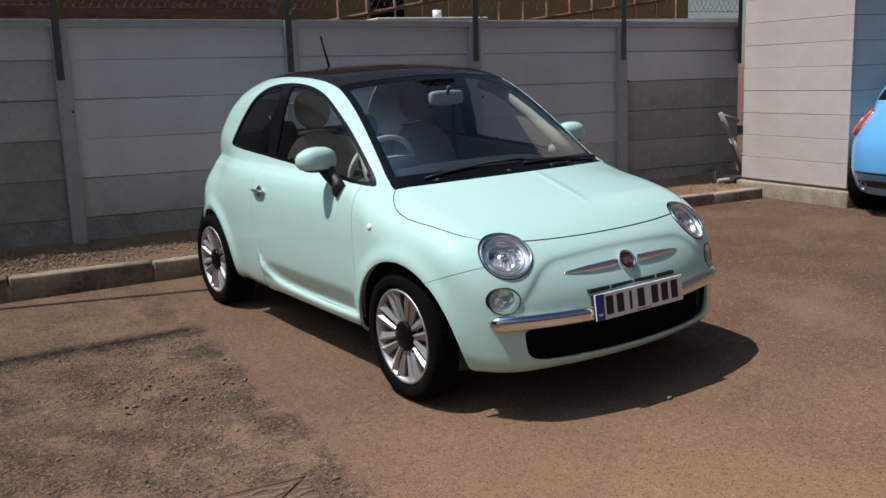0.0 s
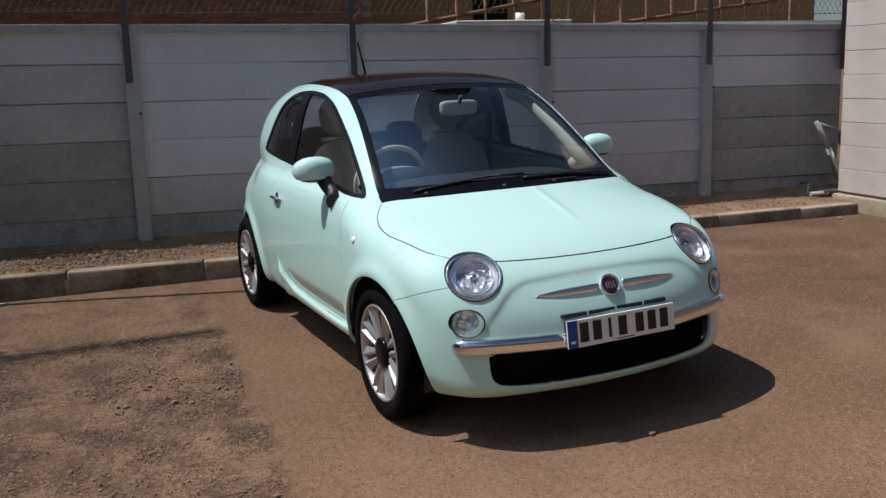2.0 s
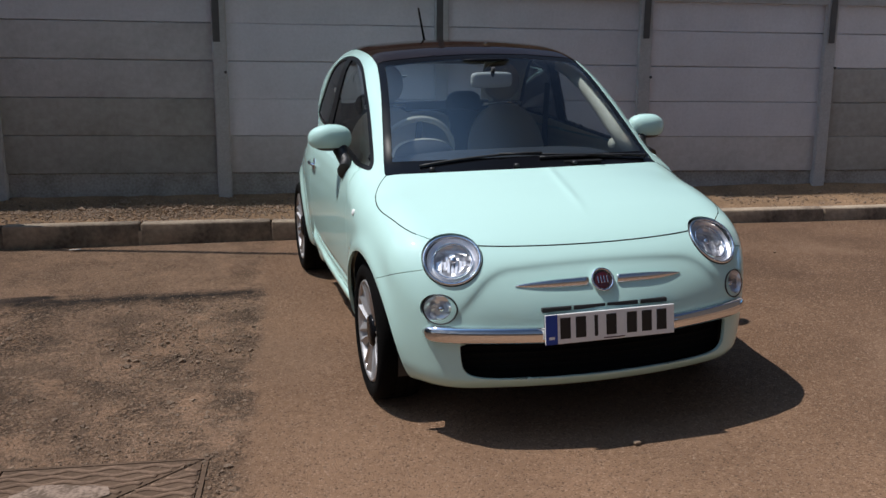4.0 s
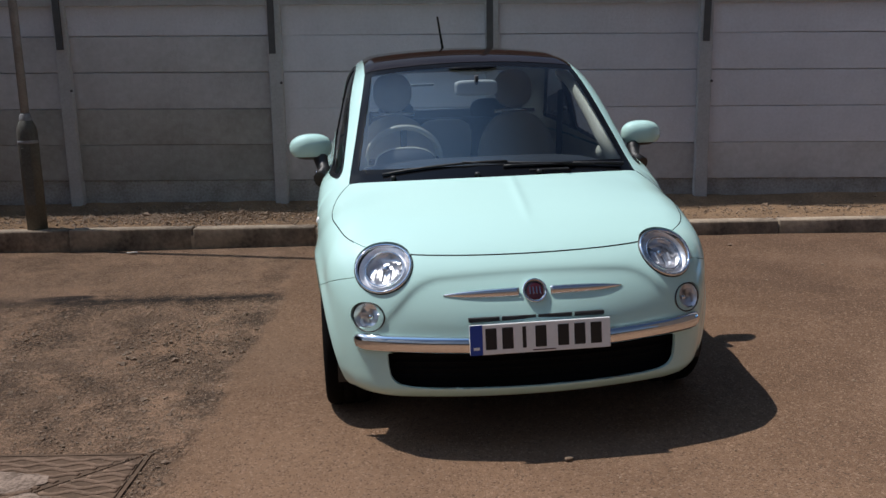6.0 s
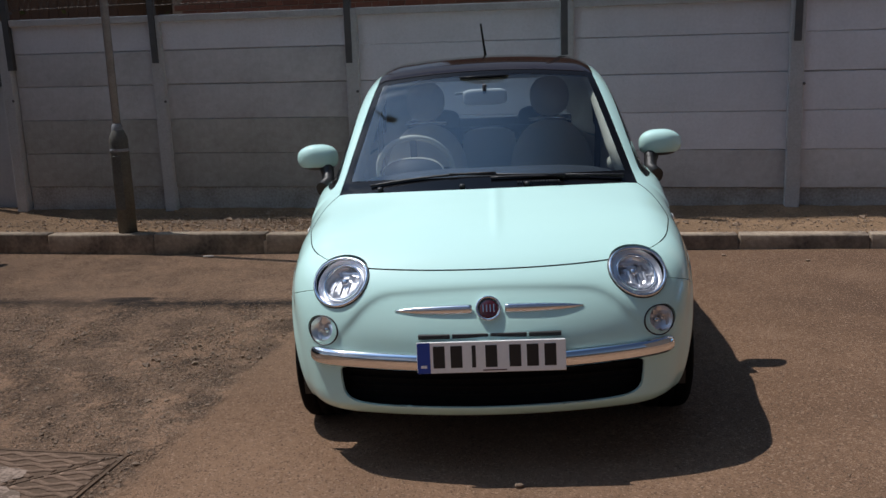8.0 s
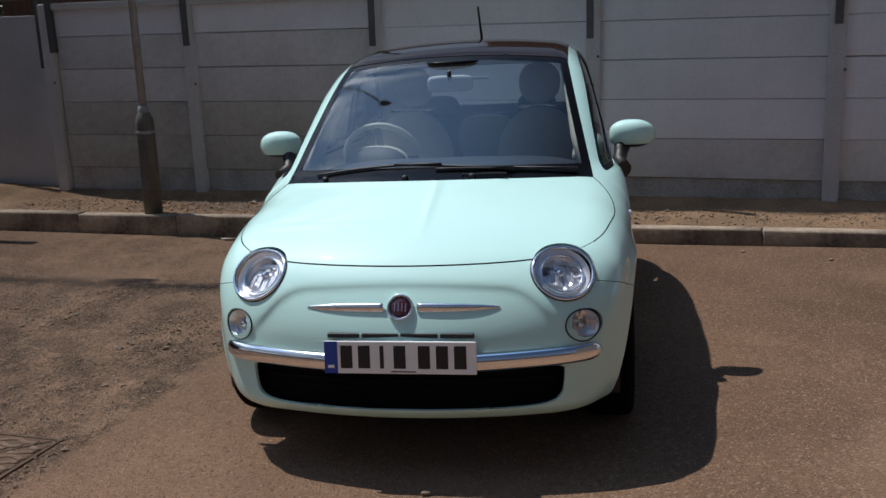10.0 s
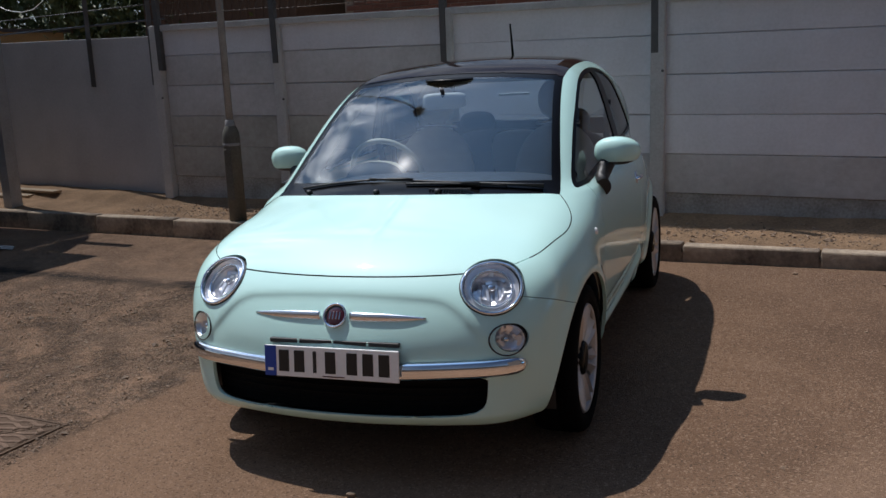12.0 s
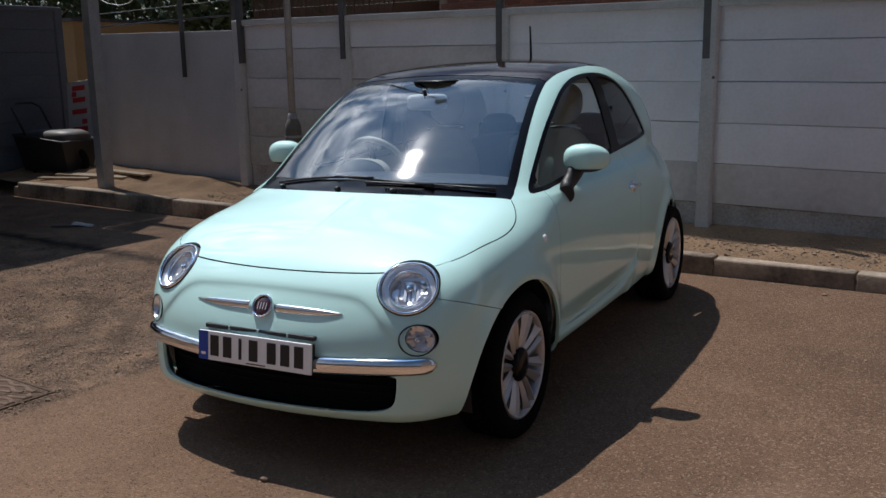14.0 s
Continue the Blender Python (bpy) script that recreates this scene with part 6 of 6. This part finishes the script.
def blue_panel(name, kinds, material, label="", **kw):
    return part(name, panel_mesh(name, kinds, **kw), material, blue, label)


blue_panel("body", ["body", "bumper", "bonnet", "door_left", "door_right"], BLUE, "light blue body", gap=0.001)
blue_panel("roof_panel", ["roof"], BLUE)
blue_panel("windows", ["screen", "screen_border", "seal", "door_glass", "quarter_glass", "rear_glass"], BLACK_GLOSS, "dark windows", gap=0, sink=0.004)
blue_panel("underbody", ["underside"], PLASTIC, gap=0, flange=0)
for yw in (0.0, AXLE):
    for s in (-1, 1):
        part("wheel", moved(lathe([(0.20, -0.09), (0.27, -0.09), (0.291, -0.06), (0.291, 0.06), (0.27, 0.09), (0.20, 0.085), (0.0, 0.07)], 40), Matrix.Translation((0.694 * s, yw, HUB_Z)) @ (Matrix.Identity(4) if s > 0 else Matrix.Rotation(math.pi, 4, "Z"))), RUBBER, blue, "black tyre")
TAIL = surface("tail_lamp_red", (0.38, 0.012, 0.012), (0.55, 0.05, 0.04), rough=0.15, coat=1.0, coarse=30, fine=90)


def at_rear(x, z, out=0.0):
    y = root(lambda v: float(shell(np.array([[x, v, z]]))[0]), 1.8, 3.2)
    p = np.array([[x, y, z]])
    return Vector(p[0] + out * unit(gradient(shell, p))[0])


for s in (-1, 1):
    p = at_rear(0.545 * s, 0.84)
    n = normal_at(p)
    lamp = part("tail_lamp", ball(0.060, 0.135, 0.03, (0, 0, 0), 3.4, 24, 16), TAIL, blue, "red tail lamp", facing(p, n))
    part("lamp_core", ball(0.022, 0.030, 0.02, (0, 0.015, 0.014), 2.6, 16, 10), WHITE_PLATE, lamp, "clear reversing lens")
    part("lamp_edge", ball(0.064, 0.139, 0.018, (0, 0, -0.006), 3.4, 24, 12), CHROME, lamp, "bright lamp edge")
    p = at_rear(0.66 * s, 0.47)
    part("bumper_slot", ball(0.012, 0.06, 0.014, (0, 0, 0), 3.0, 14, 10), BLACK_GLOSS, blue, "black bumper slot", facing(p, normal_at(p)))
    p = at_rear(0.42 * s, 0.30)
    part("exhaust", moved(lathe([(0.035, -0.1), (0.042, 0.02), (0.036, 0.03), (0.034, -0.1)], 20, axis="y"), Matrix.Translation(p)), CHROME, blue, "exhaust tip")
dv = [at_rear(x, z, 0.004) for z in (0.22, 0.32, 0.43) for x in np.linspace(-0.5, 0.5, 15)]
part("diffuser", mesh_of("diffuser", dv, [(j * 15 + i, j * 15 + i + 1, (j + 1) * 15 + i + 1, (j + 1) * 15 + i) for j in range(2) for i in range(14)], True), PLASTIC, blue, "black rear diffuser")

# ---- behind the fence ----
BRICK_M = surface("brown_brick", (0.24, 0.105, 0.065), (0.15, 0.07, 0.048), rough=0.9, coarse=7, fine=60, bump=0.004, bump_scale=70, random=0.25)
MORTAR = surface("mortar", (0.33, 0.27, 0.21), (0.24, 0.2, 0.16), rough=0.95)
house = thing("brick_house", FENCE_M @ Matrix.Translation((0, 4.4, 0)), "long brown brick house behind the fence", "house")
part("wall", box_bm(-0.1, 3.1, 0, 0.3, 0, 4.2), MORTAR, house, "mortar bed")
part("wing_wall", box_bm(-3.8, -0.1, 0, 0.3, 0, 2.92), MORTAR, house, "lower wing wall")
part("roof", box_bm(-0.3, 3.3, -0.3, 6, 4.2, 4.35), BRACKET, house, "dark roof")
part("wing_roof", box_bm(-4.0, -0.3, -0.12, 3, 2.92, 3.0), BRACKET, house, "dark flat roof")
OCHRE = surface("ochre_render", (0.40, 0.27, 0.12), (0.32, 0.215, 0.095), rough=0.9, coarse=2, fine=40, bump=0.003)
annex = thing("ochre_house", FENCE_M @ Matrix.Translation((0, 6.5, 0)), "ochre rendered house behind the fence", "house")
part("wall", box_bm(3.6, 12, 0, 0.3, 0, 4.6, 0.01, 1), OCHRE, annex, "ochre wall")
part("roof", box_bm(3.4, 12.2, -0.4, 6, 4.6, 4.8), BRACKET, annex, "dark roof")
part("dark_window", box_bm(5.3, 5.9, -0.02, 0.02, 1.9, 3.4), BLACK_GLOSS, annex, "dark window")
RAIL = surface("rusty_rail", (0.20, 0.09, 0.04), (0.12, 0.05, 0.03), rough=0.7, coarse=8, fine=70)
stair = thing("stair_railing", FENCE_M @ Matrix.Translation((0, 3.2, 0)), "rust brown outdoor stair railing behind the fence", "railing")
for (s0, z0, s1, z1) in ((2.9, 2.02, 6.4, 2.62), (3.4, 2.75, 8.8, 2.80), (5.6, 2.02, 8.6, 2.36)):
    part("rail", tube([(s0, 0, z0), (s1, 0, z1)], 0.025, 8), RAIL, stair, "rusty rail")
for k in range(15):
    s = 3.5 + 0.38 * k
    part("baluster", tube([(s, 0, 0.0), (s, 0, 2.76)], 0.018, 6), RAIL, stair)
shed = thing("white_shed", FENCE_M @ Matrix.Translation((2.55, 1.3, 0)), "small white flat-roofed shed behind the fence", "shed")
part("wall", box_bm(0.72, 1.95, 0.1, 1.0, 0, 1.95, 0.01, 1), WHITE_BLOCK, shed, "white wall")
part("roof_edge", box_bm(0.68, 2.0, 0.05, 1.05, 1.95, 2.02, 0.01, 1), WHITE_BLOCK, shed)
part("vent_pipe", tube([(1.50, 0.3, 2.0), (1.50, 0.3, 2.11)], 0.05, 12), WHITE_PLATE, shed, "short vent pipe")
part("lean_to", box_bm(5.9 - 2.55, 6.6 - 2.55, 0.2, 0.9, 1.7, 1.96, 0.01, 1), WHITE_BLOCK, shed)

# timber shed and trees past the west wall
TIMBER = surface("dark_timber", (0.12, 0.07, 0.045), (0.07, 0.045, 0.03), rough=0.85, coarse=3, fine=40, stretch=(8, 8, 1), bump=0.002)
hut = thing("timber_shed", FENCE_M @ Matrix.Translation((-6.0, 4.2, 0)), "dark brown timber shed behind the grey wall", "shed")
part("wall", box_bm(-1.5, 1.5, 0, 1.8, 0, 2.75), TIMBER, hut, "dark timber wall")
for k in range(20):
    part("board", box_bm(-0.072, 0.072, -0.02, 0.0, 0, 2.75, 0.004, 1), TIMBER, hut, "", Matrix.Translation((-1.42 + 0.1495 * k, 0, 0)))
part("roof", box_bm(-1.7, 1.7, -0.2, 2.0, 2.75, 2.85), BRACKET, hut, "dark roof")
# added backdrop that covers the sunlit ground behind the west wall
tagged(part("wall_far", box_bm(-16.0, -3.9, 8.6, 8.75, 0, 2.75), TIMBER, None, "dark brown backdrop wall added beyond the yard", FENCE_M), kind="structure")
far_ochre = thing("ochre_shed", FENCE_M @ Matrix.Translation((-10.0, 1.55, 0)), "ochre rendered shed beyond the side fence", "shed")
part("wall", box_bm(-1.2, 1.35, 0, 2, 0, 2.22), OCHRE, far_ochre, "ochre wall")
part("roof", box_bm(-1.3, 1.4, -0.05, 2.1, 2.22, 2.27), BRACKET, far_ochre, "dark roof")

LEAF = surface("leaves", (0.04, 0.058, 0.018), (0.085, 0.11, 0.035), rough=0.6, coarse=2, fine=20)
BARK = surface("bark", (0.10, 0.075, 0.055), (0.06, 0.045, 0.035), rough=0.95, coarse=6, fine=50, bump=0.006, bump_scale=40)


def tree(s, n, height, spread, seed, count):
    r = random.Random(seed)
    t = thing("tree", FENCE_M @ Matrix.Translation((s, n, 0)), "leafy green tree standing behind the fence", "tree", "trees behind the fence")
    limbs = [tube([(0, 0, 0), (0.06, 0.03, height * 0.3), (-0.03, 0.05, height * 0.62), (0, 0, height * 0.9)], [0.15, 0.12, 0.08, 0.03], 10)]
    tips = []
    for k in range(11):
        a, h0 = k * 2.4 + r.random(), height * r.uniform(0.28, 0.7)
        l = spread * r.uniform(0.6, 1.0)
        tip = (l * math.cos(a), l * math.sin(a), h0 + l * r.uniform(0.25, 0.6))
        limbs.append(tube([(0, 0, h0), (tip[0] * 0.5, tip[1] * 0.5, h0 + (tip[2] - h0) * 0.6), tip], [0.05, 0.03, 0.01], 6))
        tips += [tip, (tip[0] * 0.6, tip[1] * 0.6, h0 + (tip[2] - h0) * 0.7 + 0.1)]
    part("trunk", join_bm(*limbs), BARK, t, "brown trunk and limbs")
    verts, faces = [], []
    for _ in range(count):
        c = Vector(r.choice(tips)) + Vector((r.gauss(0, 0.32), r.gauss(0, 0.32), r.gauss(0, 0.26)))
        q = Euler((r.uniform(0, 6.3), r.uniform(0, 6.3), r.uniform(0, 6.3))).to_matrix()
        k, l = len(verts), r.uniform(0.05, 0.10)
        verts.extend(tuple(c + q @ Vector(v)) for v in ((-l, 0, 0), (0, -l * 0.45, l * 0.1), (l, 0, 0), (0, l * 0.45, l * 0.1)))
        faces.append((k, k + 1, k + 2, k + 3))
    part("crown", mesh_of("crown", verts, faces), LEAF, t, "green leaf crown")


tree(-8.2, 5.5, 4.2, 1.6, 5, 5200)
tree(-4.9, 6.0, 4.6, 1.6, 6, 4200)
tree(-9.6, 4.6, 4.6, 1.9, 8, 6500)
tree(-11.4, 2.6, 4.8, 2.0, 9, 6500)
tree(-7.0, 7.2, 5.0, 2.0, 11, 5200)

# the bricks of the house, last of all
brick_me = bpy.data.meshes.new("brick")
bb = box_bm(-0.1075, 0.1075, -0.012, 0.0, -0.0325, 0.0325, 0.003, 1)
bb.to_mesh(brick_me)
bb.free()
brick_me.materials.append(BRICK_M)
for row in range(10):
    z = 1.86 + 0.075 * row
    for k in range(30):
        s = -3.66 + 0.225 * k + (0.1125 if row % 2 else 0)
        if -3.7 < s < 3.0 and len(house.children) < 310:
            part("brick", brick_me, BRICK_M, house, "", pose(s, rng.uniform(-0.003, 0.002), z))
verts, faces = [], []
for row in range(24):
    z = 1.86 + 0.075 * (row if row > 9 else row - 12)
    for k in range(30):
        s = -3.66 + 0.225 * k + (0.1125 if row % 2 else 0)
        if s > 3.0 or (s < -0.1 and z > 2.86):
            continue
        b0 = len(verts)
        for dx in (-0.1075, 0.1075):
            for dy in (-0.012, 0.004):
                for dz in (-0.0325, 0.0325):
                    verts.append((s + dx, dy, z + dz + (0.0)))
        faces += [tuple(b0 + i for i in f) for f in ((0, 1, 5, 4), (1, 3, 7, 5), (0, 4, 6, 2), (0, 2, 3, 1), (4, 5, 7, 6))]
tagged(part("brickwork", mesh_of("brickwork", verts, faces), BRICK_M, house), kind="stuff")
